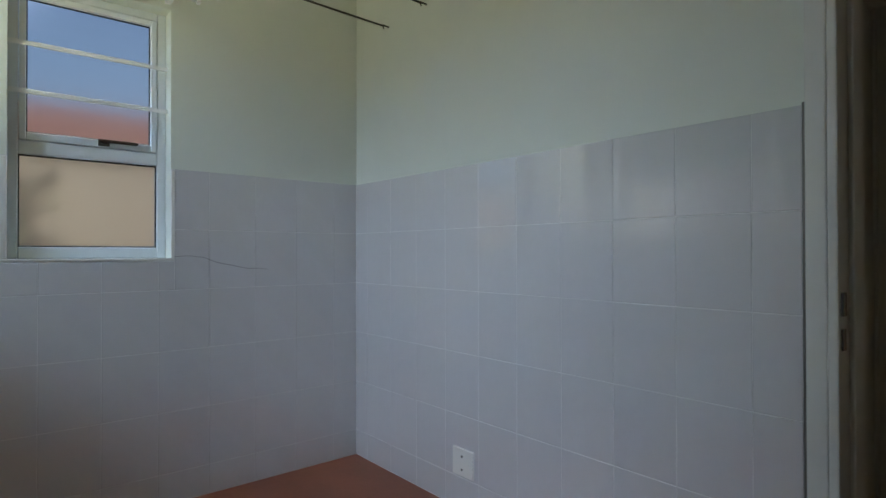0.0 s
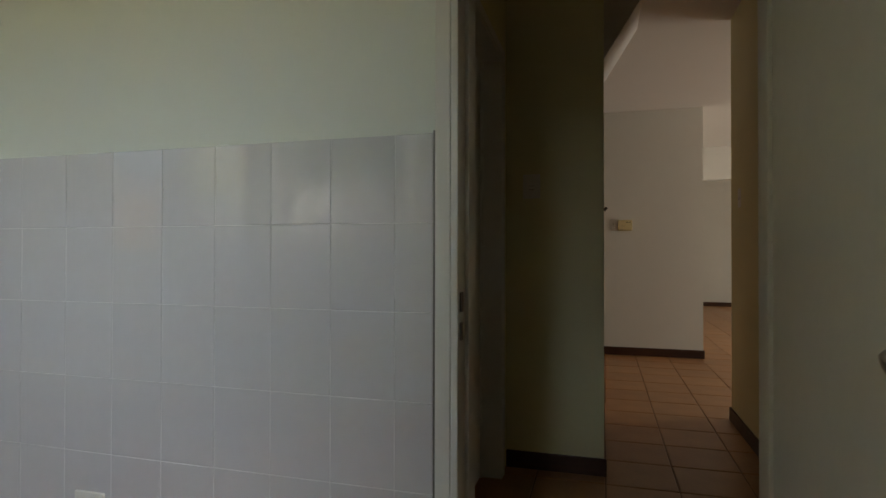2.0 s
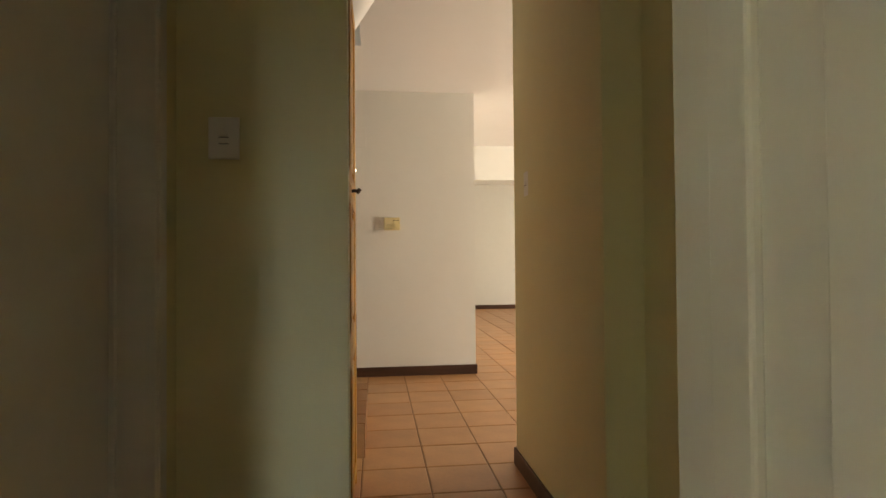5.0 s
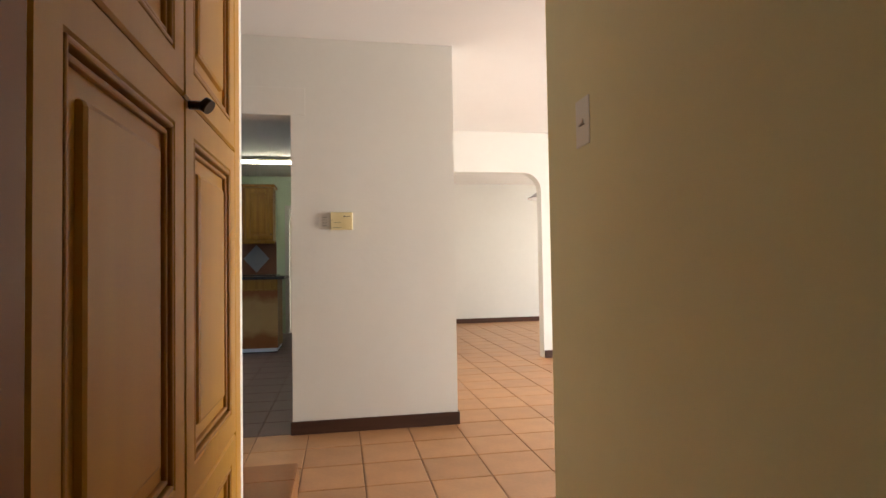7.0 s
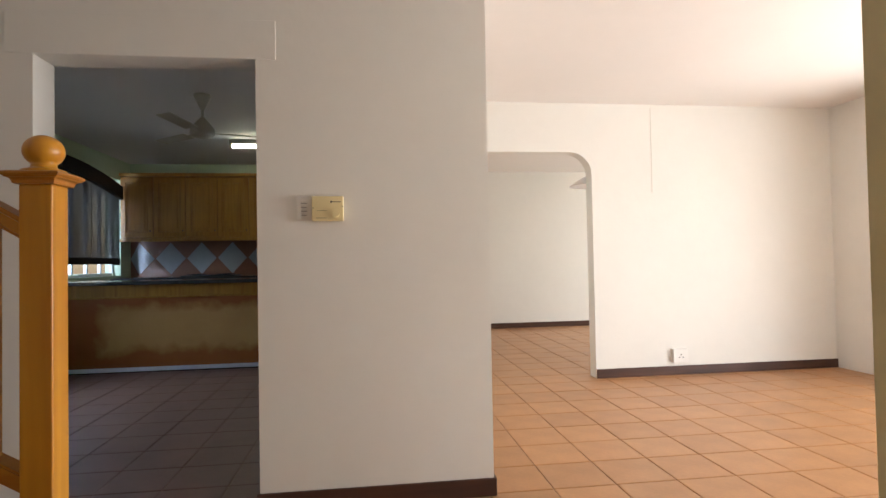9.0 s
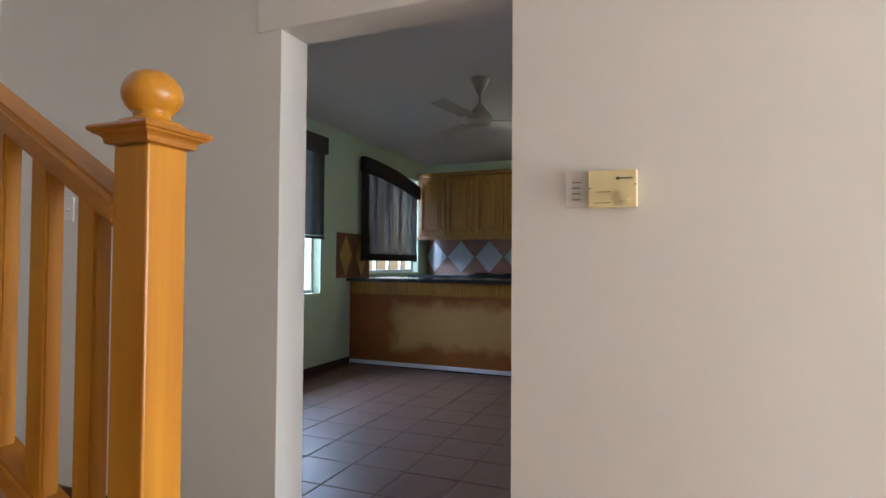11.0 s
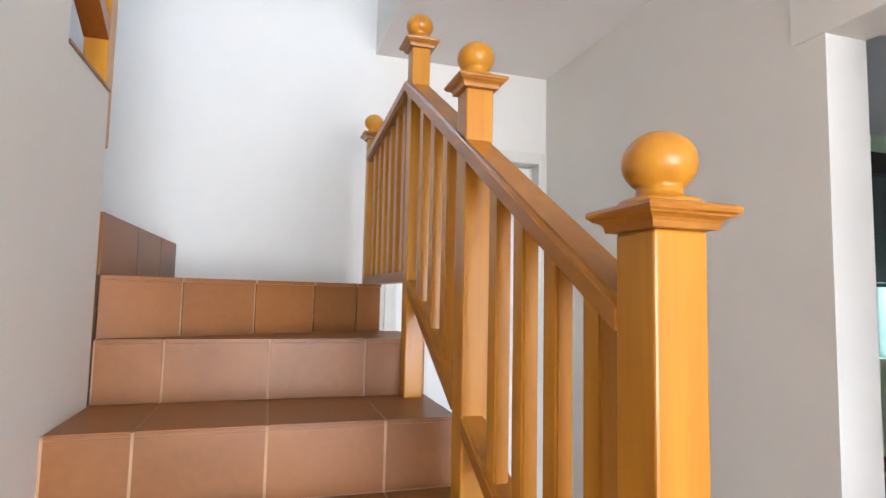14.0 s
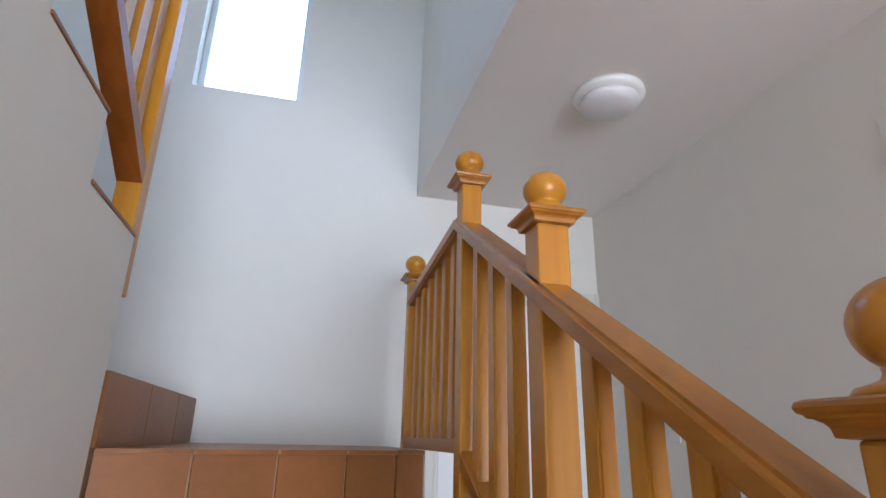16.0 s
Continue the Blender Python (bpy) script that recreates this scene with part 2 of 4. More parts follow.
CLEAR = glass("clear_glass", 0.0)
TUBE = glow("fluorescent_tube", (1.0, 0.97, 0.72), 10.0)
OPAL = mat("opal_glass_shade", (0.72, 0.70, 0.70), 0.3, var=0.01)
FANWHITE = mat("yellowed_fan_enamel", (0.52, 0.47, 0.36), 0.45, var=0.05)
BEIGEWALL = mat("garden_wall_render", (0.52, 0.40, 0.26), 0.85, var=0.08, scale=1.5, bump=0.2, bump_scale=30)
EARTH = mat("bare_ground", (0.20, 0.15, 0.09), 0.95, var=0.2, scale=1.0, bump=0.3, bump_scale=8)
LEAF = mat("green_leaf", (0.07, 0.13, 0.03), 0.5, var=0.25, scale=3)
BARK = mat("grey_bark", (0.14, 0.11, 0.08), 0.9, var=0.2, scale=10, bump=0.4)

# ---- builders ----


def box(bm, x0, x1, y0, y1, z0, z1, bevel=0.0):
    vs = [bm.verts.new((x, y, z)) for x in (x0, x1) for y in (y0, y1) for z in (z0, z1)]
    fs = [bm.faces.new([vs[i] for i in q]) for q in ((0, 1, 3, 2), (4, 6, 7, 5), (0, 4, 5, 1), (2, 3, 7, 6), (0, 2, 6, 4), (1, 5, 7, 3))]
    if bevel:
        es = list({e for f in fs for e in f.edges})
        bmesh.ops.bevel(bm, geom=es, offset=bevel, segments=2, affect='EDGES', profile=0.5)
    return bm


def B(*a, bevel=0.0):
    return box(bmesh.new(), *a, bevel=bevel)


def prism(bm, pts, axis, a, b):
    """A polygon in the plane across axis, drawn out from a to b."""
    def at(u, v, w):
        return {"x": (w, u, v), "y": (u, w, v), "z": (u, v, w)}[axis]
    lo, hi = [bm.verts.new(at(u, v, a)) for u, v in pts], [bm.verts.new(at(u, v, b)) for u, v in pts]
    n = len(pts)
    bm.faces.new(lo), bm.faces.new(hi[::-1])
    for i in range(n):
        bm.faces.new((lo[i], hi[i], hi[(i + 1) % n], lo[(i + 1) % n]))
    bmesh.ops.recalc_face_normals(bm, faces=bm.faces)
    return bm


def lathe(bm, profile, cx, cy, n=24):
    rings = [[bm.verts.new((cx + r * math.cos(k * math.tau / n), cy + r * math.sin(k * math.tau / n), z)) for k in range(n)] for r, z in profile]
    for a, b in zip(rings, rings[1:]):
        for k in range(n):
            bm.faces.new((a[k], a[(k + 1) % n], b[(k + 1) % n], b[k])).smooth = True
    bm.faces.new(rings[0][::-1]), bm.faces.new(rings[-1])
    return bm


def bar(bm, p, q, r, n=8):
    """A round bar from p to q."""
    p, q = Vector(p), Vector(q)
    turn = (q - p).to_track_quat("Z", "Y").to_matrix()
    rings = [[bm.verts.new(c + turn @ Vector((r * math.cos(k * math.tau / n), r * math.sin(k * math.tau / n), 0))) for k in range(n)] for c in (p, q)]
    for k in range(n):
        bm.faces.new((rings[0][k], rings[0][(k + 1) % n], rings[1][(k + 1) % n], rings[1][k])).smooth = True
    bm.faces.new(rings[0][::-1]), bm.faces.new(rings[1])
    return bm


def rail_piece(bm, x0, z0, x1, z1, y0, y1, h):
    """A raking bar with plumb ends: its top runs from (x0, z0) to (x1, z1)."""
    return prism(bm, [(x0, z0 - h), (x1, z1 - h), (x1, z1), (x0, z0)], "y", y0, y1)


def mesh_ob(name, bm, material, loc=(0, 0, 0)):
    me = bpy.data.meshes.new(name)
    bmesh.ops.translate(bm, verts=bm.verts, vec=-Vector(loc))
    bmesh.ops.recalc_face_normals(bm, faces=bm.faces)
    bm.to_mesh(me)
    bm.free()
    me.materials.append(material)
    ob = new(name, me)
    ob.location = loc
    return ob


def root(name, loc, label, category, group=""):
    ob = new(name)
    ob.location = loc
    ob.empty_display_size = 0.1
    return tagged(ob, label, category, group)


def base_of(ob):
    v = Vector(ob.location)
    while ob.parent:
        ob = ob.parent
        v += Vector(ob.location)
    return v


def part(name, bm, material, parent, label=""):
    """A mesh drawn in the world's coordinates, hung under a thing or a part."""
    ob = mesh_ob(name, bm, material, base_of(parent))
    ob.location = (0, 0, 0)
    ob.parent = parent
    return tagged(ob, label)


def structure(name, bm, material, label=""):
    return tagged(mesh_ob(name, bm, material), label, name.split("_")[0], kind="structure")


def wall(name, axis, p0, p1, a0, a1, z0, z1, material, holes=(), label=""):
    """A wall across axis from p0 to p1 thick, from a0 to a1 long, with openings (a0, a1, z0, z1) through it."""
    us = sorted({a0, a1, *(min(max(h[i], a0), a1) for h in holes for i in (0, 1))})
    ws = sorted({z0, z1, *(min(max(h[i], z0), z1) for h in holes for i in (2, 3))})
    bm = bmesh.new()
    pts = {}

    def v(p, u, w):
        k = (round(p, 4), round(u, 4), round(w, 4))
        if k not in pts:
            pts[k] = bm.verts.new((p, u, w) if axis == "x" else (u, p, w))
        return pts[k]

    def solid(i, j):
        if not (0 <= i < len(us) - 1 and 0 <= j < len(ws) - 1):
            return False
        u, w = (us[i] + us[i + 1]) / 2, (ws[j] + ws[j + 1]) / 2
        return not any(h[0] < u < h[1] and h[2] < w < h[3] for h in holes)
    for i in range(len(us) - 1):
        for j in range(len(ws) - 1):
            if not solid(i, j):
                continue
            u0, u1, w0, w1 = us[i], us[i + 1], ws[j], ws[j + 1]
            for p in (p0, p1):
                bm.faces.new((v(p, u0, w0), v(p, u1, w0), v(p, u1, w1), v(p, u0, w1)))
            for di, dj, ua, ub, wa, wb in ((-1, 0, u0, u0, w0, w1), (1, 0, u1, u1, w0, w1), (0, -1, u0, u1, w0, w0), (0, 1, u0, u1, w1, w1)):
                if not solid(i + di, j + dj):
                    bm.faces.new((v(p0, ua, wa), v(p0, ub, wb), v(p1, ub, wb), v(p1, ua, wa)))
    return structure(name, bm, material, label)


# ---- plan ----
H = 2.575                       # ceiling
RY, RX = -4.68, -3.52           # laundry: inner faces of the north and west walls
BACKX = -3.807                  # wall behind the stairs
TOP = 5.1                       # ceiling of the upper storey over the stair well
SPY = -2.048                    # face of the wall between the two flights
PX = -1.078                     # edge of the hall wall at the kitchen opening
R = 0.1825                      # riser

# floors
structure("floor", B(-4.1, 4.3, -4.6, 7.2, -0.12, -0.006), JOINT, "floor of square terracotta tiles with dark joints")
structure("floor_laundry", B(-3.7, 0.9, -7.0, -4.58, -0.10, 0.0), REDFLOOR, "plain red laundry floor")
FLOOR = bpy.data.objects["floor"]

# laundry
SY = -6.80                      # inner face of the south wall
WINS = (-3.42, -1.50, 1.10, 2.40)
WINW = (-6.132, -5.587, 1.03, 2.08)
WALL_W = wall("wall_laundry_west", "x", RX - 0.22, RX, -7.0, RY + 0.2, 0, H, PAINT_LAUNDRY, [WINW], "laundry wall painted above white tiles")
WALL_N = wall("wall_laundry_north", "y", RY, RY + 0.20, RX, 0.62, 0, H, PAINT_LAUNDRY, [(-1.402, -0.556, 0, 2.04)], "laundry wall painted above white tiles, beside the doorway")
wall("wall_laundry_south", "y", -7.0, SY, RX, 0.62, 0, H, PAINT_LAUNDRY, [WINS], "painted laundry wall with a window")
wall("wall_laundry_east", "x", 0.6, 0.8, SY, RY, 0, H, PAINT_LAUNDRY, label="painted laundry wall")
structure("ceiling_laundry", B(RX, 0.6, SY, RY, H, H + 0.1), CEIL, "plain white ceiling")
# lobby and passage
wall("wall_lobby_left", "x", -1.66, -1.46, -4.48, -3.406, 0, H, PAINT_BOUNCE, [(-4.40, -3.56, 0, 2.0)], "passage wall with a doorway")
wall("wall_switch", "y", -3.406, -3.302, -1.66, -0.985, 0, H, PAINT_BOUNCE, label="narrow cream wall beside the cupboard")
wall("wall_lobby_right", "x", -0.06, 0.09, -4.48, -3.30, 0, H, PAINT_BOUNCE, label="cream passage wall")
wall("wall_passage_right", "x", -0.195, -0.02, -3.37, -2.25, 0, H, PAINT_BOUNCE, label="cream passage wall with a light switch")
# hall
wall("wall_hall", "y", 0.0, 0.17, -4.0, 0.0, 0, H, PAINT, [(-2.018, PX, 0, 2.06)], "cream hall wall with the kitchen opening")
wall("wall_stair_back", "x", BACKX - 0.22, BACKX, -3.45, 0.0, 0, TOP, PAINT, [(-0.93, -0.03, 0, 2.06), (-2.29, -1.73, 3.06, 4.15)], "tall cream stair wall with a door and a window")
wall("wall_kitchen_right", "x", -0.2, 0.0, 0.17, 6.32, 0, H, PAINT, label="cream wall between kitchen and living room")
wall("wall_hall_right", "x", 4.0, 4.2, -2.25, 2.36, 0, H, PAINT, [(-2.2, 1.0, 0.02, 2.1)], "cream hall wall with a glazed opening")
wall("wall_hall_south", "y", -2.42, -2.25, -0.02, 4.2, 0, H, PAINT, label="cream hall wall")
wall("wall_living_back", "y", 6.32, 6.5, -0.2, 5.0, 0, H, PAINT, label="cream living room wall")
wall("wall_living_right", "x", 4.8, 5.0, 2.36, 6.32, 0, H, PAINT, [(3.2, 5.6, 0.4, 2.1)], "cream living room wall with a window")
# wall with the arch
bm = bmesh.new()
arc = [(1.505 - 0.21 + 0.21 * math.sin(a), 2.115 - 0.21 + 0.21 * math.cos(a)) for a in [k * math.pi / 20 for k in range(11)]]
prism(bm, [(0.0, H), (0.0, 2.115), *arc, (1.505, 0), (5.0, 0), (5.0, H)], "y", 2.36, 2.50)
structure("wall_arch", bm, PAINT, "cream wall with a round-cornered opening to the living room")
# kitchen
KX, KY = -3.93, 5.75
wall("wall_kitchen_left", "x", KX - 0.2, KX, 0.17, KY + 0.2, 0, H, PAINT_GREEN, [(2.1, 3.06, 0.82, 2.38), (4.05, 5.45, 1.0, 2.3)], "pale green kitchen wall with two windows")
wall("wall_kitchen_back", "y", KY, KY + 0.2, KX, -0.2, 0, H, PAINT_GREEN, [(-1.62, -0.8, 0, 2.05)], "pale green kitchen wall with a door")
# ceilings
structure("ceiling_hall", B(-4.0, 5.0, -1.06, 6.4, H, H + 0.02), CEIL, "plain white ceiling")
structure("ceiling_passage", B(-1.66, 0.1, -4.48, -2.25, H, H + 0.02), CEIL, "plain white ceiling")
structure("ceiling_hall_front", B(-1.0, 4.2, -2.25, -1.06, H, H + 0.02), CEIL, "plain white ceiling")
# upper storey round the stair well
wall("wall_well_side", "y", -1.06, -0.9, BACKX, -0.9, H + 0.02, TOP, PAINT, label="white wall above the stair well")
wall("wall_well_left", "y", -3.45, -3.27, BACKX, -1.67, 0, TOP, PAINT, label="white stair wall")
wall("wall_well_left_upper", "y", -3.45, -3.27, -1.67, -0.8, H + 0.02, TOP, PAINT, label="white stair wall")
# the high opening is unseen, added to let the landing fill lamp in
wall("wall_well_front", "x", -0.98, -0.8, -3.27, -1.08, H + 0.02, TOP, PAINT, [(-2.9, -1.3, 3.5, 4.8)], label="white wall above the stair well")
structure("ceiling_well", B(BACKX, -0.8, -3.4, -0.9, TOP, TOP + 0.1), CEIL, "plain white upper ceiling")
# ground and garden outside
structure("ground", B(-60, 60, -60, 60, -0.32, -0.14), EARTH, "bare earth around the house")

# ---- skirtings ----


def skirting(bm, x0, x1, y0, y1, hgt=0.085):
    box(bm, x0, x1, y0, y1, 0.0, hgt, 0.004)


bm = bmesh.new()
skirting(bm, PX - 0.012, 0.012, -0.014, -0.001)
skirting(bm, -3.8, -2.03, -0.014, -0.001)
skirting(bm, -1.455, -0.973, -3.420, -3.407)
skirting(bm, -0.208, -0.196, -3.37, -2.24)
skirting(bm, -0.208, -0.061, -3.384, -3.371)
skirting(bm, -0.208, -0.02, -2.249, -2.236)
skirting(bm, 0.001, 0.014, 0.0, 6.31)
skirting(bm, 1.51, 4.78, 2.346, 2.359)
skirting(bm, 0.02, 4.79, 6.306, 6.319)
skirting(bm, KX + 0.001, KX + 0.015, 0.2, 3.62)
structure("baseboard", bm, SKIRT, "low dark brown timber skirting board")

# ---- laundry ----


def window_west():
    y0, y1, z0, z1 = WINW
    x = RX - 0.10
    w = root("window_1", (x, (y0 + y1) / 2, z0), "white aluminium window with obscured glass panes and two burglar bars", "window")
    w["kind"] = "structure"
    bm = bmesh.new()
    f = 0.035
    for a in ((y0, y0 + f, z0, z1), (y1 - f, y1, z0, z1), (y0 + f, y1 - f, z0, z0 + f + 0.01), (y0 + f, y1 - f, z1 - f, z1), (y0 + f, y1 - f, 1.425, 1.478)):
        box(bm, x - 0.03, x + 0.02, *a, 0.004)
    part("frame", bm, ALU, w)
    bm = bmesh.new()
    s0, s1, t0, t1 = y0 + f + 0.002, y1 - f - 0.002, 1.480, z1 - f - 0.002
    for a in ((s0, s0 + 0.022, t0, t1), (s1 - 0.022, s1, t0, t1), (s0 + 0.022, s1 - 0.022, t0, t0 + 0.03), (s0 + 0.022, s1 - 0.022, t1 - 0.022, t1)):
        box(bm, x - 0.012, x + 0.026, *a, 0.003)
    sash = part("sash", bm, ALU, w)
    for (a0, a1, b0, b1), par in (((s0 + 0.022, s1 - 0.022, t0 + 0.03, t1 - 0.022), sash), ((y0 + f, y1 - f, z0 + f + 0.01, 1.425), w)):
        g = part("pane", B(x - 0.006, x, a0, a1, b0, b1), FROST, par, "obscured glass pane")
        g.visible_shadow = False
        bm = bmesh.new()
        e = 0.005
        for q in ((a0, a0 + e, b0, b1), (a1 - e, a1, b0, b1), (a0 + e, a1 - e, b0, b0 + e), (a0 + e, a1 - e, b1 - e, b1)):
            box(bm, x + 0.001, x + 0.009 if par is w else x + 0.004, *q)
        part("gasket", bm, RUBBER, par, "black rubber glazing seal")
    bm = bmesh.new()
    box(bm, x + 0.026, x + 0.034, -5.84, -5.80, 1.485, 1.512, 0.002)
    box(bm, x + 0.034, x + 0.048, -5.84, -5.70, 1.498, 1.510, 0.003)
    part("latch", bm, OLDMETAL, sash, "dark metal window latch")
    for z in (1.655, 1.835):
        bm = bmesh.new()
        box(bm, x + 0.055, x + 0.061, y0, y1, z - 0.009, z + 0.009, 0.002)
        part("burglar_bar", bm, WHITE, w)
    # plastic bead round the reveal and the rail over the window
    bm = bmesh.new()
    box(bm, RX + 0.001, RX + 0.012, y0 - 0.02, y1 + 0.012, z0 - 0.010, z0, 0.002)
    box(bm, RX + 0.001, RX + 0.012, y1, y1 + 0.012, z0, 1.40, 0.002)
    box(bm, RX + 0.001, RX + 0.012, y0 - 0.02, y0, z0, 1.40, 0.002)
    part("edge_bead", bm, WHITEPLASTIC, w)


window_west()

rail = root("curtain_rail", (RX, -5.8, 2.13), "white painted curtain rail fixed above the window", "curtain rail")
part("rail", B(RX + 0.05, RX + 0.065, -6.4, -5.50, 2.118, 2.140, bevel=0.003), WHITE, rail)
for y in (-6.2, -5.60):
    part("bracket", B(RX, RX + 0.066, y - 0.012, y + 0.012, 2.10, 2.118, bevel=0.002), WHITE, rail)
part("end_stop", B(RX + 0.045, RX + 0.07, -5.50, -5.485, 2.112, 2.146, bevel=0.004), WHITE, rail)


def wash_line(x_end, z):
    ob = root("wash_line", (x_end, RY, z), "twisted dark wire washing line hooked to the wall", "washing line", "washing lines")
    bm = bmesh.new()
    bar(bm, (x_end, RY - 0.03, z), (x_end - 0.02, SY + 0.005, z + 0.05), 0.003)
    bar(bm, (x_end + 0.003, RY - 0.03, z + 0.003), (x_end - 0.017, SY + 0.005, z + 0.053), 0.0025)
    part("wire", bm, OLDMETAL, ob)
    bm = bmesh.new()
    bar(bm, (x_end, RY, z + 0.004), (x_end, RY - 0.035, z + 0.006), 0.004)
    bar(bm, (x_end, RY - 0.035, z + 0.006), (x_end, RY - 0.030, z - 0.012), 0.003)
    part("hook", bm, OLDMETAL, ob)


wash_line(-3.22, 2.145)
wash_line(-2.925, 2.155)

# outlet cover low on the tiled wall
cov = root("blank_cover_plate", (-2.67, RY - 0.008, 0.19), "white blank socket cover plate with two screws", "cover plate")
part("plate", B(-2.731, -2.610, RY - 0.020, RY - 0.008, 0.14, 0.252, bevel=0.003), WHITEPLASTIC, cov)
for z in (0.168, 0.222):
    bm = bmesh.new()
    bar(bm, (-2.672, RY - 0.019, z), (-2.672, RY - 0.022, z), 0.005, 10)
    part("screw", bm, OLDMETAL, cov)

# metal strip at the end of the wall tiles, door frame and leaf
structure("trim_tile_edge", B(-1.452, -1.441, RY - 0.012, RY, 0, 1.412), mat("tarnished_edge_strip", (0.17, 0.16, 0.14), 0.5, metal=0.3), "thin metal edge strip")


def door_frame(name, axis, p0, p1, a0, a1, top, depth, label):
    """A steel frame that lines an opening from a0 to a1 in a wall from p0 to p1 thick."""
    bm = bmesh.new()
    w = 0.045

    def put(u0, u1, w0, w1, q0, q1):
        if axis == "y":
            box(bm, u0, u1, q0, q1, w0, w1, 0.004)
        else:
            box(bm, q0, q1, u0, u1, w0, w1, 0.004)
    for q0, q1 in ((p0 - 0.012, p1 + 0.012),):
        put(a0, a0 + 0.022, 0, top, q0, q1), put(a1 - 0.022, a1, 0, top, q0, q1), put(a0 + 0.022, a1 - 0.022, top - 0.022, top, q0, q1)
    for q0, q1 in ((p0 - 0.014, p0 - 0.001), (p1 + 0.001, p1 + 0.014)):
        put(a0 - w, a0 + 0.001, 0, top + w, q0, q1), put(a1 - 0.001, a1 + w, 0, top + w, q0, q1), put(a0, a1, top - 0.001, top + w, q0, q1)
    s = (p0 + p1) / 2
    put(a0 + 0.02, a0 + 0.034, 0, top - 0.02, s - depth, s + depth), put(a1 - 0.034, a1 - 0.02, 0, top - 0.02, s - depth, s + depth)
    return structure(name, bm, DOORWHITE, label)


FRAME = door_frame("trim_laundry_door", "y", RY, RY + 0.20, -1.402, -0.556, 2.04, 0.03, "painted steel door frame")
part("strike_plate", B(-1.379, -1.374, RY + 0.005, RY + 0.03, 0.90, 0.955), OLDMETAL, FRAME, "worn metal strike plate")
part("strike_hole", B(-1.379, -1.374, RY + 0.005, RY + 0.024, 0.82, 0.87), OLDMETAL, FRAME)
door_frame("trim_side_door", "x", -1.66, -1.46, -4.40, -3.56, 2.0, 0.02, "painted steel door frame")

# open flush door of the laundry, hinged at the right jamb
door = root("door_laundry", (-0.565, RY + 0.0, 0.0), "white flush door standing open into the laundry", "door")
door["kind"] = "structure"
LD = 0.79
leaf = part("leaf", B(-0.592, -0.552, RY - 0.01 - LD, RY - 0.012, 0.008, 2.01, bevel=0.003), DOORWHITE, door)
yh = RY - LD + 0.060
zh = 0.914
bm = bmesh.new()
outline = [(yh - 0.021, 0.790), (yh - 0.013, 0.778), (yh + 0.013, 0.778), (yh + 0.021, 0.790), (yh + 0.021, 0.970), (yh + 0.013, 0.978), (yh - 0.013, 0.978), (yh - 0.021, 0.970)]
prism(bm, outline, "x", -0.597, -0.593)
prism(bm, [(yh + (y - yh) * 0.82, 0.878 + (z - 0.878) * 0.97) for y, z in outline], "x", -0.602, -0.596)
plate = part("handle_plate", bm, STEEL, door, "worn brushed steel lock plate")
for z in (0.962, 0.794):
    bm = bmesh.new()
    bar(bm, (-0.6015, yh, z), (-0.6035, yh, z), 0.0045, 10)
    part("screw", bm, DARKPLASTIC, plate)


def lever(bm, path, n=10):
    """A flat tapering grip: an oval section carried along a path of (point, half width, half height)."""
    rings = []
    for k, (p, a, h) in enumerate(path):
        q0, q1 = path[max(k - 1, 0)][0], path[min(k + 1, len(path) - 1)][0]
        d = (Vector(q1) - Vector(q0)).normalized()
        side = d.cross(Vector((0, 0, 1))).normalized()
        upv = side.cross(d)
        rings.append([bm.verts.new(Vector(p) + side * a * math.cos(math.tau * m / n) + upv * h * math.sin(math.tau * m / n)) for m in range(n)])
    for r0, r1 in zip(rings, rings[1:]):
        for m in range(n):
            f = bm.faces.new((r0[m], r0[(m + 1) % n], r1[(m + 1) % n], r1[m]))
            f.smooth = True
    bm.faces.new(rings[0][::-1])
    bm.faces.new(rings[-1])


bm = bmesh.new()
bar(bm, (-0.600, yh, zh), (-0.612, yh, zh), 0.0145, 16)
bar(bm, (-0.612, yh, zh), (-0.636, yh, zh), 0.0115, 14)
lever(bm, [((-0.640, yh - 0.012, zh - 0.001), 0.006, 0.010), ((-0.643, yh - 0.004, zh - 0.001), 0.009, 0.0125), ((-0.646, yh + 0.012, zh - 0.001), 0.008, 0.0125), ((-0.648, yh + 0.035, zh + 0.003), 0.006, 0.011), ((-0.646, yh + 0.060, zh + 0.008), 0.0045, 0.009), ((-0.640, yh + 0.082, zh + 0.013), 0.004, 0.0075), ((-0.630, yh + 0.097, zh + 0.016), 0.0035, 0.0065), ((-0.618, yh + 0.103, zh + 0.017), 0.003, 0.006)])
part("lever", bm, STEEL, plate, "curved steel lever")
part("keyhole", B(-0.6045, -0.6015, yh - 0.0025, yh + 0.0025, 0.832, 0.852), DARKPLASTIC, plate)
bm = bmesh.new()
zk = 0.845
bar(bm, (-0.601, yh, zk), (-0.627, yh, zk), 0.003, 8)
for k in range(16):
    a, b = k * math.tau / 16, (k + 1) * math.tau / 16
    bar(bm, (-0.638 + 0.012 * math.cos(a), yh + 0.008 * math.cos(a), zk + 0.008 * math.sin(a)), (-0.638 + 0.012 * math.cos(b), yh + 0.008 * math.cos(b), zk + 0.008 * math.sin(b)), 0.0024, 6)
part("key", bm, OLDMETAL, plate, "dull metal key in the lock")
ye = RY - LD - 0.010
part("mortise_edge", B(-0.5865, -0.5595, ye - 0.0012, ye + 0.001, 0.724, 0.979), DARKPLASTIC, door, "dark chipped edge round the lock")
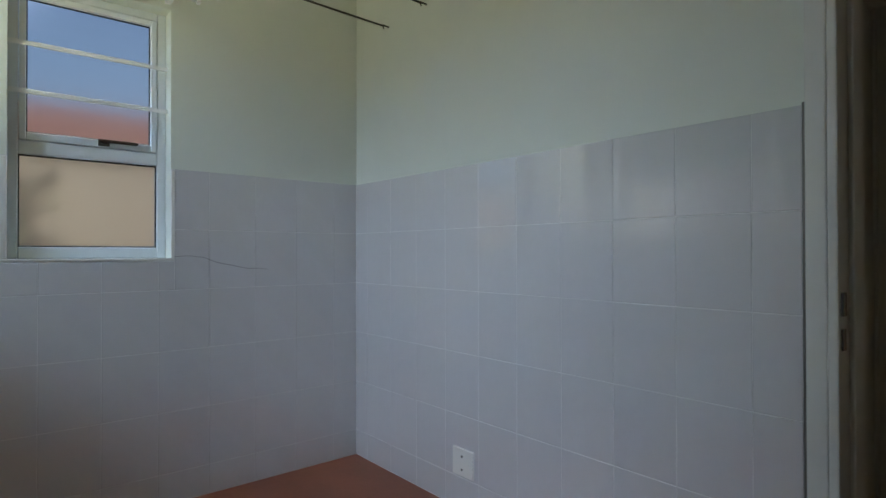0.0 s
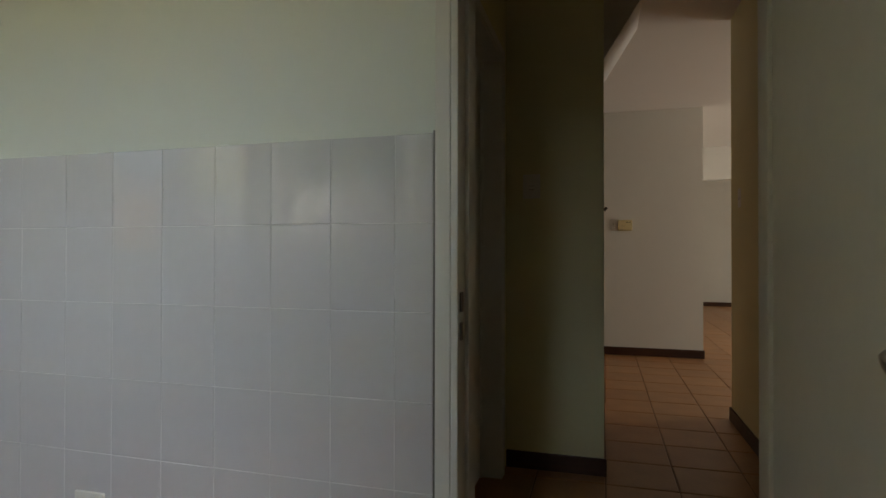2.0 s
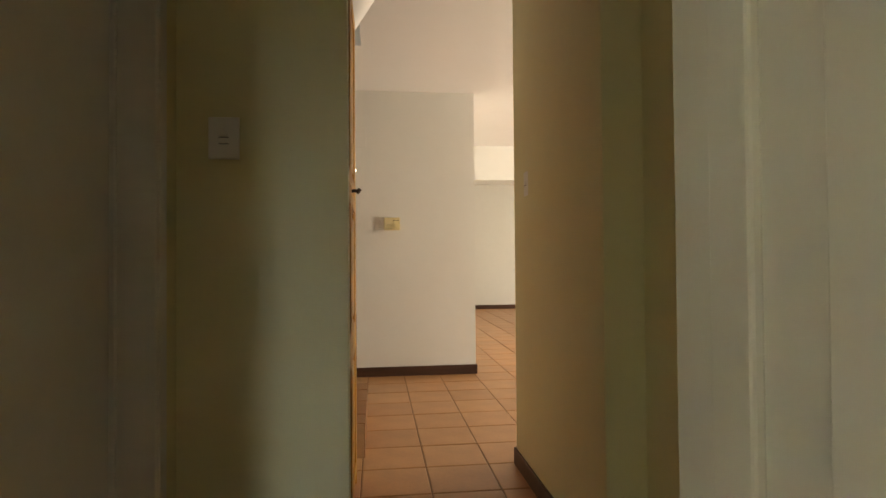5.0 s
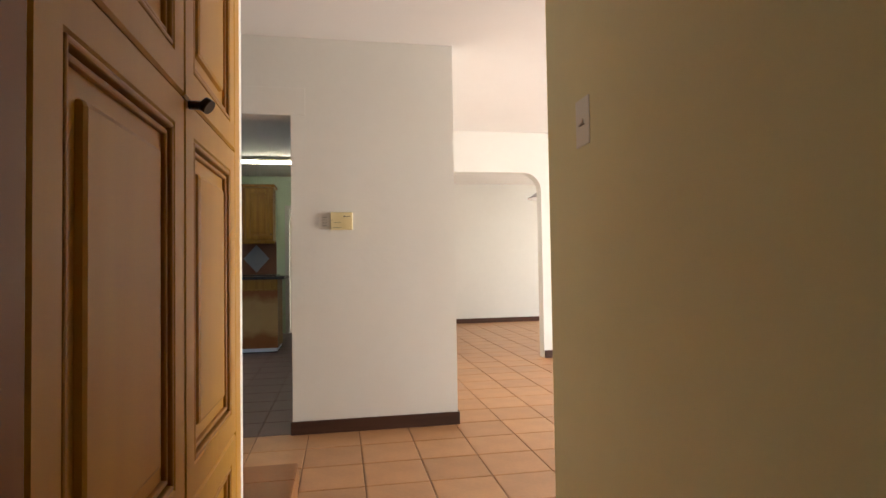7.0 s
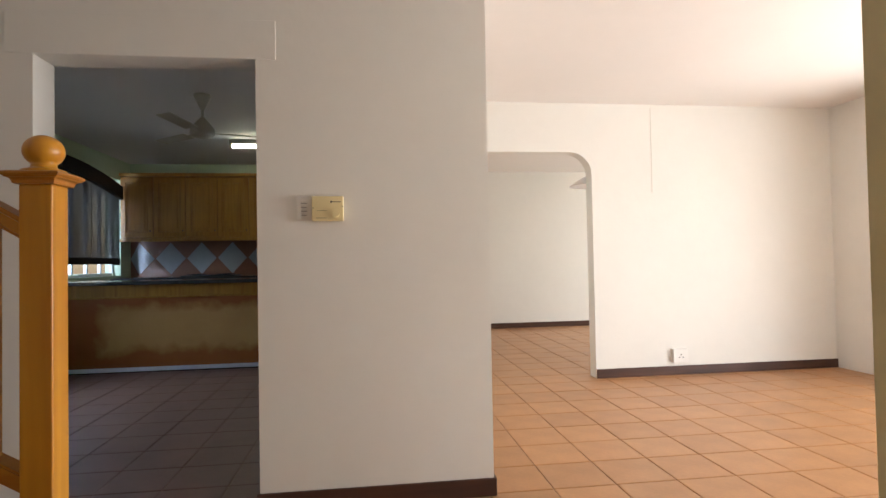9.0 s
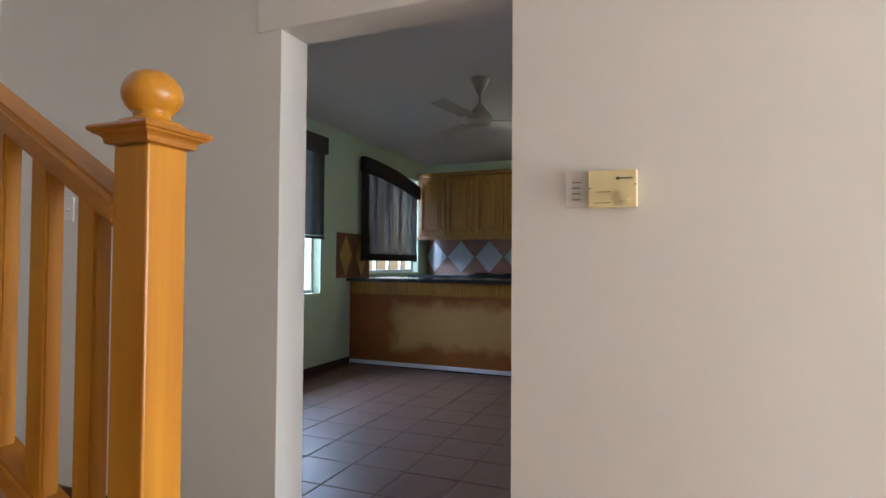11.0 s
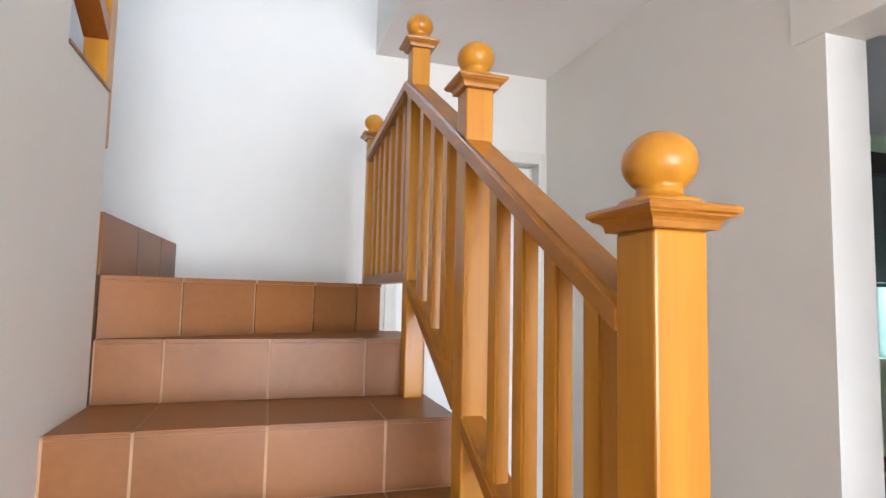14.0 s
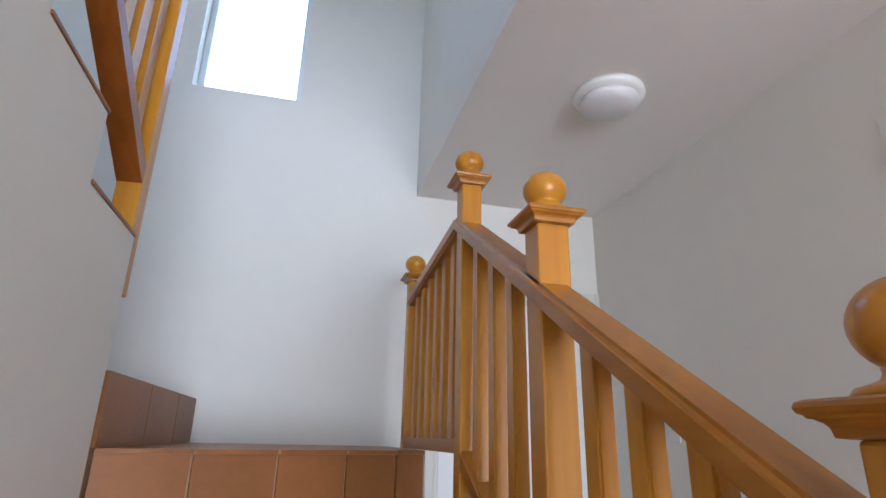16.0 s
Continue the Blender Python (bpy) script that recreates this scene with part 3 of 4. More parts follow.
lock = part("lock_face", B(-0.584, -0.562, ye - 0.004, ye - 0.0014, 0.732, 0.975, bevel=0.001), STEEL, door, "scratched steel lock face plate")
part("latch_bolt", B(-0.580, -0.564, ye - 0.014, ye - 0.004, 0.888, 0.912, bevel=0.003), OLDMETAL, lock, "rusty latch bolt")
part("bolt_slot", B(-0.579, -0.567, ye - 0.0052, ye - 0.004, 0.828, 0.864), OLDMETAL, lock, "brown bolt slot")
part("screw_hole", B(-0.576, -0.570, ye - 0.0052, ye - 0.004, 0.953, 0.959), DARKPLASTIC, lock)
part("paint_chip", B(-0.582, -0.566, ye - 0.0014, ye + 0.001, 0.988, 0.991), DARKPLASTIC, door, "dark chip in the paint")
part("paint_chip", B(-0.570, -0.567, ye - 0.0014, ye + 0.001, 1.020, 1.034), DARKPLASTIC, door)
for z in (0.25, 1.0, 1.78):
    bm = bmesh.new()
    bar(bm, (-0.549, RY - 0.006, z - 0.05), (-0.549, RY - 0.006, z + 0.05), 0.007, 10)
    part("hinge", bm, OLDMETAL, door)

sd = root("door_side", (-1.56, -3.98, 0), "closed cream flush door in the passage", "door")
sd["kind"] = "structure"
part("leaf", B(-1.59, -1.55, -4.36, -3.60, 0.006, 1.97, bevel=0.003), DOORWHITE, sd)
for z in (0.3, 1.70):
    bm = bmesh.new()
    bar(bm, (-1.545, -3.592, z - 0.05), (-1.545, -3.592, z + 0.05), 0.007, 10)
    part("hinge", bm, DOORWHITE, sd)


def switch(name, x, y, z, axis, side, w, h, rockers, label):
    """A wall switch plate; axis is the way it faces, side its sign."""
    s = root(name, (x, y, z), label, "light switch")

    def put(nm, u0, u1, z0, z1, d0, d1, m):
        if axis == "y":
            b_ = B(x + u0, x + u1, *sorted((y + side * d0, y + side * d1)), z + z0, z + z1, bevel=0.0025)
        else:
            b_ = B(*sorted((x + side * d0, x + side * d1)), y + u0, y + u1, z + z0, z + z1, bevel=0.0025)
        return part(nm, b_, m, s)
    put("plate", -w / 2, w / 2, -h / 2, h / 2, 0.0, 0.007, WHITEPLASTIC)
    for i in range(rockers):
        zz = (i - (rockers - 1) / 2) * 0.018
        put("rocker", -0.012, 0.012, zz - 0.0055, zz + 0.0055, 0.0072, 0.012, WHITEPLASTIC)
        put("rocker_gap", -0.014, 0.014, zz - 0.0085, zz - 0.0062, 0.0072, 0.0085, GREYPLASTIC)
    return s


switch("light_switch", -1.33, -3.406, 1.40, "y", -1, 0.085, 0.12, 2, "cream light switch on the narrow wall")
switch("light_switch", -0.19, -2.475, 1.405, "x", -1, 0.075, 0.115, 1, "white single light switch on the passage wall")
switch("light_switch", -0.868, 0.0, 1.375, "y", -1, 0.072, 0.115, 4, "white four-lever light switch beside the thermostat")
switch("light_switch", -3.24, 0.0, 1.38, "y", -1, 0.07, 0.115, 1, "white light switch behind the stair rail")

th = root("thermostat", (-0.745, -0.0, 1.367), "cream plastic thermostat box with a round dial", "thermostat")
part("case", B(-0.829, -0.687, -0.036, -0.001, 1.312, 1.425, bevel=0.004), CREAMPLASTIC, th)
bm = bmesh.new()
bar(bm, (-0.722, -0.036, 1.343), (-0.722, -0.040, 1.343), 0.022, 24)
bar(bm, (-0.722, -0.040, 1.343), (-0.722, -0.052, 1.343), 0.016, 20)
part("dial", bm, CREAMPLASTIC, th)
for x0, x1, z0, z1 in ((-0.742, -0.700, 1.397, 1.4005), (-0.746, -0.738, 1.394, 1.403), (-0.812, -0.762, 1.3245, 1.3265), (-0.804, -0.762, 1.358, 1.3595), (-0.694, -0.689, 1.377, 1.380), (-0.826, -0.821, 1.369, 1.373)):
    part("mark", B(x0, x1, -0.0375, -0.0362, z0, z1), DARKPLASTIC, th, "dark printed bar")

# ---- tall cupboard under the stairs ----


def panel_door(parent, x, y0, y1, z0, z1, depth, m, name="door", facing="x", sunk=0.012, stile=0.055):
    """A framed door with a raised field; it faces +x, or -y."""
    def put(bm, u0, u1, w0, w1, d0, d1, bv=0.004):
        if facing == "x":
            box(bm, x + d0, x + d1, u0, u1, w0, w1, bv)
        else:
            box(bm, u0, u1, x - d1, x - d0, w0, w1, bv)
    bm = bmesh.new()
    s = stile
    q = 0.004
    loops = [(0, 0), (0, depth - q), (q, depth), (s - q, depth), (s, depth - q), (s, 0)]
    rings = []
    for o, d_ in loops:
        cs = ((y0 + o, z0 + o), (y1 - o, z0 + o), (y1 - o, z1 - o), (y0 + o, z1 - o))
        rings.append([bm.verts.new((x + d_, u, w) if facing == "x" else (u, x - d_, w)) for u, w in cs])
    for r0, r1 in zip(rings, rings[1:] + rings[:1]):
        for k in range(4):
            bm.faces.new((r0[k], r0[(k + 1) % 4], r1[(k + 1) % 4], r1[k]))
    d = part(name, bm, m, parent)
    bm = bmesh.new()
    e = 0.012
    for k, dd in ((0, 0.006), (1, 0.011)):
        o = s + k * e
        put(bm, y0 + o, y0 + o + e * 0.7, z0 + o, z1 - o, 0, depth - dd + 0.006, 0.003), put(bm, y1 - o - e * 0.7, y1 - o, z0 + o, z1 - o, 0, depth - dd + 0.006, 0.003)
        put(bm, y0 + o, y1 - o, z0 + o, z0 + o + e * 0.7, 0, depth - dd + 0.006, 0.003), put(bm, y0 + o, y1 - o, z1 - o - e * 0.7, z1 - o, 0, depth - dd + 0.006, 0.003)
    part("moulding", bm, CUP_MOULD if m is CUP_Z else m, d)
    bm = bmesh.new()
    put(bm, y0 + s, y1 - s, z0 + s, z1 - s, 0, depth - sunk, 0), put(bm, y0 + s + 0.045, y1 - s - 0.045, z0 + s + 0.045, z1 - s - 0.045, 0, depth - 0.003, 0.008)
    part("field", bm, m, d)
    return d


CX = -1.03
cup = root("tall_cupboard", (CX, -2.85, 0), "tall orange-brown wooden cupboard with panelled doors, built under the stairs", "cupboard")
part("carcass", B(CX - 0.5, CX - 0.001, -3.298, -2.32, 0.0, 2.2), CUP_DARK, cup)
part("side_stile", B(CX, CX + 0.03, -3.300, -3.235, 0.0, 2.2, bevel=0.004), CUP_EDGE, cup, "darker red-brown edge post")
part("end_stile", B(CX, CX + 0.03, -2.385, -2.325, 0.0, 2.2, bevel=0.004), CUP_Z, cup)
for y0, y1 in ((-3.233, -2.80), (-2.797, -2.387)):
    for z0, z1 in ((0.06, 0.70), (0.703, 1.335), (1.338, 2.19)):
        d = panel_door(cup, CX, y0, y1, z0, z1, 0.03, CUP_Z)
for y in (-2.775,):
    bm = bmesh.new()
    bar(bm, (CX + 0.03, y, 1.33), (CX + 0.055, y, 1.33), 0.007, 10)
    bar(bm, (CX + 0.053, y, 1.333), (CX + 0.062, y - 0.002, 1.326), 0.012, 12)
    part("knob", bm, OLDMETAL, cup, "dark metal cupboard knob")
part("plinth", B(CX, CX + 0.02, -3.233, -2.387, 0.0, 0.058), CUP_DARK, cup)

# sloping soffit of the upper flight above the cupboard
bm = bmesh.new()
prism(bm, [(-1.66, 2.2), (-1.0, 2.2), (-0.765, H), (-1.66, H)], "y", -2.75, -2.25)
structure("soffit_stair", bm, CEIL, "sloping plastered underside of the upper flight")

# ---- staircase ----
NOSE = [None, -0.965, -1.29, -1.615, -1.940, -2.262, -2.610]     # front edges of steps 1 to 6
SR = -1.075                                                   # open side of the first flight
SL = -1.151                                                   # open side of the landing
A7, B7 = (-2.63, SPY), (-3.005, SL)                           # ends of the oblique riser of step 7
stairs = root("staircase", (-1.0, -1.6, 0), "turning staircase faced with brown terracotta tiles", "staircase")
stairs["kind"] = "structure"
bm = bmesh.new()
g = 0.012
for i in range(1, 6):
    box(bm, NOSE[i + 1] - 0.0, NOSE[i] - 0.0055, SPY, SR - 0.001, 0, R * i - 0.003)
prism(bm, [(NOSE[6] - g, SPY), (NOSE[6] - g, SR), (B7[0] - g, SR), (B7[0] - g, B7[1]), (A7[0] - g, A7[1])], "z", 0.0, R * 6 - 0.003)
prism(bm, [(A7[0] - g, A7[1]), (B7[0] - g, B7[1]), (BACKX, SL), (BACKX, -2.021)], "z", 0.95, R * 7 - 0.003)
prism(bm, [(A7[0] - g, A7[1] - g), (BACKX, -2.021 - g), (BACKX, -3.27), (A7[0], -3.27)], "z", 0.95, R * 8 - 0.012)
part("core", bm, STAIRJOINT, stairs, "pale grout between the tiles")
bm = bmesh.new()
for i in range(1, 7):
    box(bm, NOSE[i + 1] if i < 6 else -3.01, NOSE[i] - 0.004, SR, SR + 0.012, 0.0, R * i - 0.02)
part("side_plaster", bm, PAINT, stairs, "white plastered side of the steps")
# wall between the flights, stepped along the upper flight
bm = bmesh.new()
prof = [(-2.60, 0.0), (-2.60, 1.806), (-2.254, 1.806), (-2.254, 1.974), (-1.94, 1.974), (-1.94, 2.142), (-1.62, 2.142), (-1.62, 2.31), (-1.30, 2.31), (-1.30, 2.48), (-1.042, 2.48), (-1.042, 0.0)]
prism(bm, prof, "y", -2.30, SPY)
structure("wall_spine", bm, PAINT, "cream wall between the flights with a stepped top")
bm = bmesh.new()
for i, x in enumerate((-2.60, -2.254, -1.94, -1.62, -1.30)):
    box(bm, x + 0.0, -1.02, -3.27, -2.30, 1.55 + 0.168 * i, 1.806 + 0.168 * i)
part("upper_flight", bm, PAINT, stairs, "white painted sides of the upper steps")
for x0, x1, z in ((-2.60, -2.254, 1.806), (-2.254, -1.94, 1.974), (-1.94, -1.62, 2.142), (-1.62, -1.30, 2.31)):
    part("upper_tread_tile", B(x0 - 0.004, x1 - 0.001, -3.26, SPY + 0.004, z + 0.001, z + 0.011, bevel=0.002), TERRADARK, stairs)


def slab(pts, z0, z1, parent, name="tile", m=None):
    bm = bmesh.new()
    prism(bm, pts, "z", z0, z1)
    return part(name, bm, m or TERRADARK, parent)


J = [-2.045, -1.865, -1.569, -1.273, -1.075]
t = 0.0035
for i in range(1, 7):
    for y0, y1 in zip(J, J[1:]):
        # riser tile
        z0 = R * (i - 1) + (0.002 if i > 1 else 0.0)
        bm = bmesh.new()
        box(bm, NOSE[i] - g, NOSE[i] - 0.003, y0 + t, y1 - (t if y1 < SR - 0.01 else 0), z0, R * i - g - 0.001)
        part("riser_tile", bm, TERRADARK, stairs)
        if i < 6:
            bm = bmesh.new()
            box(bm, NOSE[i + 1] + 0.0, NOSE[i], y0 + t, y1 - (t if y1 < SR - 0.01 else 0), R * i - g, R * i)
            bmesh.ops.bevel(bm, geom=[e for e in bm.edges if abs(e.verts[0].co.x - NOSE[i]) < 1e-5 and abs(e.verts[1].co.x - NOSE[i]) < 1e-5 and abs(e.verts[0].co.z - e.verts[1].co.z) < 1e-5], offset=0.004, segments=2, affect='EDGES')
            part("tread_tile", bm, TERRADARK, stairs)


def on7(s, off=0.0):
    """A point along the oblique riser."""
    d = Vector((B7[0] - A7[0], B7[1] - A7[1]))
    n = Vector((d.y, -d.x)).normalized()
    p = Vector(A7) + d * s + n * off
    return (p.x, p.y)


for y0, y1 in zip(J, J[1:]):
    s0, s1 = (y0 - SPY) / (SL - SPY), min((y1 - SPY) / (SL - SPY), 1.0)
    slab([(NOSE[6], y0 + t), (NOSE[6], y1 - t), on7(s1), on7(s0)], R * 6 - g, R * 6, stairs, "tread_tile")
S7 = [0.0, 0.235, 0.475, 0.70, 0.885, 1.0]
for s0, s1 in zip(S7, S7[1:]):
    slab([on7(s0 + t, 0.0), on7(s1 - t, 0.0), on7(s1 - t, -0.010), on7(s0 + t, -0.010)], R * 6 + 0.002, R * 7 - g - 0.001, stairs, "riser_tile")
    y0, y1 = A7[1] + s0 * (SL - A7[1]), A7[1] + s1 * (SL - A7[1])
    slab([on7(s0 + t, 0.008), on7(s1 - t, 0.008), (BACKX + 0.001, max(y1, -2.012) - t), (BACKX + 0.001, max(y0, -2.020) + t)], R * 7 - g, R * 7, stairs, "tread_tile")
# riser of step 8, between the corner and the back wall
for f0, f1 in ((0.0, 0.36), (0.36, 0.70), (0.70, 1.0)):
    p, q = [(A7[0] + f * (BACKX - A7[0]), A7[1] + f * (-2.021 - A7[1])) for f in (f0 + 0.004, f1 - 0.004)]
    slab([p, q, (q[0], q[1] - 0.012), (p[0], p[1] - 0.012)], R * 7 + 0.001, R * 8 + 0.002, stairs, "riser_tile")
slab([(A7[0], A7[1] - 0.013), (BACKX, -2.034), (BACKX, -3.2), (A7[0], -3.2)], R * 8 - 0.010, R * 8 + 0.001, stairs, "tread_tile")

# ---- balustrade ----


def newel(name, cx, cy, z0, zc, parent, s=0.0375):
    """A square post with a moulded cap and a flattened ball."""
    p = part(name, B(cx - s, cx + s, cy - s, cy + s, z0, zc, bevel=0.004), PINE_Z, parent)
    bm = bmesh.new()
    prev = None
    for d, z in ((0.002, 0.0), (0.009, 0.001), (0.010, 0.005), (0.0105, 0.008), (0.013, 0.012), (0.018, 0.015), (0.021, 0.0155), (0.0225, 0.018), (0.026, 0.020), (0.0275, 0.024), (0.026, 0.028), (0.021, 0.0305)):
        w = s + d
        ringv = [bm.verts.new((cx + a * w, cy + e * w, zc + z)) for a, e in ((-1, -1), (1, -1), (1, 1), (-1, 1))]
        if prev:
            for k in range(4):
                bm.faces.new((prev[k], prev[(k + 1) % 4], ringv[(k + 1) % 4], ringv[k]))
        else:
            bm.faces.new(ringv[::-1])
        prev = ringv
    bm.faces.new(prev)
    part("cap", bm, PINE_X, p, "moulded square cap")
    z = zc + 0.030
    bm = bmesh.new()
    prof = [(0.050, z), (0.051, z + 0.004), (0.048, z + 0.008), (0.038, z + 0.011), (0.030, z + 0.014), (0.0275, z + 0.019), (0.028, z + 0.023)]
    zb, rb, hb = z + 0.056, 0.0455, 0.040
    prof += [(rb * math.sin(a), zb - hb * math.cos(a)) for a in [math.radians(d) for d in range(36, 180, 12)]] + [(0.004, zb + hb)]
    lathe(bm, prof, cx, cy, 28)
    part("ball", bm, PINE_Z, p, "turned flattened ball finial")
    return p


BY = -1.130
bal = root("stair_balustrade", (-2.0, BY, 0), "varnished orange pine balustrade with ball-topped newel posts along the lower flight", "balustrade")
newel("newel_post", -1.371, BY + 0.003, R * 2, 1.323, bal, 0.0375)
newel("newel_post", -2.035, BY + 0.006, R * 4, 1.729, bal, 0.034)
newel("newel_post", -2.575, BY + 0.002, R * 5, 2.062, bal, 0.031)
newel("newel_post", -3.400, BY, R * 7 - 0.03, 1.969, bal, 0.030)


def rz(x):
    return 1.244 + 0.609 * (-1.41 - x)


def sz(x):
    return 0.815 + 0.584 * (-1.734 - x)


def long_edges(bm):
    return [e for e in bm.edges if abs(e.verts[0].co.x - e.verts[1].co.x) > 0.2]


# one long handrail passes the middle newel
bm = bmesh.new()
rail_piece(bm, -1.406, rz(-1.406), -2.606, rz(-2.606), BY - 0.038, BY + 0.040, 0.052)
bmesh.ops.bevel(bm, geom=long_edges(bm), offset=0.010, segments=3, affect='EDGES')
part("handrail", bm, PINE_X, bal)
for x0, x1 in ((-1.406, -2.006), (-2.074, -2.544)):
    bm = bmesh.new()
    rail_piece(bm, x0, sz(x0), x1, sz(x1), BY - 0.028, BY + 0.028, 0.048)
    bmesh.ops.bevel(bm, geom=long_edges(bm), offset=0.005, segments=2, affect='EDGES')
    part("bottom_rail", bm, PINE_X, bal)
for x in (-1.495, -1.617, -1.738, -1.860, -2.200, -2.325, -2.452):
    bm = bmesh.new()
    w = 0.023
    prism(bm, [(x - w, sz(x - w) - 0.01), (x + w, sz(x + w) - 0.01), (x + w, rz(x + w) - 0.045), (x - w, rz(x - w) - 0.045)], "y", BY - 0.016, BY + 0.016)
    bmesh.ops.bevel(bm, geom=[e for e in bm.edges if abs(e.verts[0].co.z - e.verts[1].co.z) > 0.3], offset=0.004, segments=2, affect='EDGES')
    part("baluster", bm, PINE_Z, bal)
LR = 1.905                                                    # top of the landing's handrail
bm = bmesh.new()
rail_piece(bm, -2.606, rz(-2.606), -3.370, LR, BY - 0.038, BY + 0.038, 0.048)
bmesh.ops.bevel(bm, geom=long_edges(bm), offset=0.009, segments=3, affect='EDGES')
part("landing_rail", bm, PINE_X, bal)
part("landing_bottom_rail", B(-3.370, -2.606, BY - 0.026, BY + 0.026, R * 7 + 0.002, R * 7 + 0.040, bevel=0.004), PINE_X, bal)
for k in range(6):
    x = -2.700 - k * 0.114
    f = (x + 2.642) / (-3.370 + 2.642)
    part("baluster", B(x - 0.023, x + 0.023, BY - 0.016, BY + 0.016, R * 7 + 0.036, rz(-2.606) + f * (LR - rz(-2.606)) - 0.03, bevel=0.004), PINE_Z, bal)

up = root("upper_balustrade", (-2.4, -2.14, 1.885), "varnished orange pine balustrade on the upper flight", "balustrade")
UY = -2.0955
part("newel_post", B(-2.690, -2.620, UY - 0.033, UY + 0.033, 1.66, 2.9, bevel=0.004), PINE_Z, up)


def uz(x):
    return 2.025 + 0.60 * (x + 2.62)


for nm, off, hh in (("bottom_rail", 0.0, 0.055), ("handrail", 0.68, 0.06)):
    bm = bmesh.new()
    rail_piece(bm, -2.619, uz(-2.619) + off, -1.15, uz(-1.15) + off, UY - 0.033, UY + 0.033, hh)
    part(nm, bm, PINE_SHADE, up)
for k in range(13):
    x = -2.54 + k * 0.112
    bm = bmesh.new()
    prism(bm, [(x - 0.03, uz(x - 0.03) - 0.01), (x + 0.03, uz(x + 0.03) - 0.01), (x + 0.03, uz(x + 0.03) + 0.64), (x - 0.03, uz(x - 0.03) + 0.64)], "y", UY - 0.015, UY + 0.015)
    part("baluster", bm, PINE_Z, up)

# door under the landing, upper window, ceiling lamp
door_frame("trim_under_stair_door", "x", BACKX - 0.22, BACKX, -0.93, -0.03, 2.06, 0.02, "white door frame")
ud = root("door_under_stair", (BACKX - 0.1, -0.48, 0), "closed white door in the wall behind the stairs", "door")
ud["kind"] = "structure"
part("leaf", B(BACKX - 0.13, BACKX - 0.09, -0.895, -0.065, 0.006, 2.03, bevel=0.003), WHITE, ud)
uw = root("window_2", (BACKX - 0.1, -2.01, 3.06), "tall clear window high in the stair wall", "window")
uw["kind"] = "structure"
bm = bmesh.new()
for a in ((-2.29, -2.255, 3.06, 4.15), (-1.765, -1.73, 3.06, 4.15), (-2.255, -1.765, 3.06, 3.095), (-2.255, -1.765, 4.115, 4.15)):
    box(bm, BACKX - 0.15, BACKX - 0.10, *a, 0.004)
part("frame", bm, ALU, uw)
gp = part("pane", B(BACKX - 0.13, BACKX - 0.126, -2.255, -1.765, 3.095, 4.115), CLEAR, uw)
gp.visible_shadow = False

cl = root("ceiling_light", (-2.665, -0.550, H), "round white ceiling light with an opal glass bowl, switched off", "ceiling light")
bm = bmesh.new()
lathe(bm, [(0.130, H), (0.133, H - 0.014), (0.124, H - 0.026), (0.107, H - 0.030)], -2.665, -0.550, 40)
part("base", bm, WHITE, cl)
bm = bmesh.new()
lathe(bm, [(0.106, H - 0.028), (0.110, H - 0.038), (0.106, H - 0.052), (0.085, H - 0.064), (0.045, H - 0.071), (0.004, H - 0.073)], -2.665, -0.550, 40)
part("bowl", bm, OPAL, cl, "opal glass bowl")

# ---- living room ----
ps = root("pendant_lamp", (2.42, 4.5, H), "white cone pendant lampshade hanging in the living room", "pendant lamp")
bm = bmesh.new()
lathe(bm, [(0.30, 2.085), (0.297, 2.092), (0.22, 2.15), (0.10, 2.215), (0.03, 2.24), (0.02, 2.27)], 2.40, 4.5, 40)
part("shade", bm, OPAL, ps)
bm = bmesh.new()
bar(bm, (2.40, 4.5, 2.26), (2.40, 4.5, H), 0.004)
part("cord", bm, WHITEPLASTIC, ps)
so = root("wall_socket", (2.32, 2.36, 0.18), "white double wall socket above the skirting", "socket")
part("box", B(2.25, 2.40, 2.315, 2.359, 0.12, 0.25, bevel=0.004), WHITEPLASTIC, so)
bm = bmesh.new()
for x in (2.31, 2.345, 2.327):
    box(bm, x - 0.006, x + 0.006, 2.3125, 2.3145, 0.19 if x == 2.327 else 0.165, 0.20 if x == 2.327 else 0.175)
part("pin_hole", bm, DARKPLASTIC, so)
structure("trim_plaster_seam", B(2.100, 2.106, 2.357, 2.361, 1.74, H - 0.03), mat("seam_shadow_paint", (0.60, 0.57, 0.50), 0.8), "hairline seam in the plaster")
structure("trim_hall_lintel", B(-2.13, -0.986, -0.006, 0.0, 2.06, 2.24, bevel=0.002), PAINT, "plastered lintel standing slightly proud of the wall")

# ---- kitchen ----
bx0, bx1, by = KX, -1.56, 3.637
kb = root("breakfast_bar", (-2.7, by + 0.3, 0), "kitchen counter unit with worn orange-brown veneer front", "kitchen counter")
part("front_panel", B(bx0 + 0.002, bx1, by, by + 0.02, 0.06, 0.80), KBAR, kb, "stained veneer panel with pale worn patches")
part("front_band", B(bx0 + 0.002, bx1, by - 0.006, by + 0.02, 0.80, 0.925, bevel=0.003), KCAB, kb)
part("bead", B(bx0 + 0.002, bx1, by - 0.016, by - 0.006, 0.785, 0.803, bevel=0.004), KCAB, kb)
part("carcass", B(bx0 + 0.002, bx1, by + 0.02, by + 0.58, 0.06, 0.925), KCAB, kb)
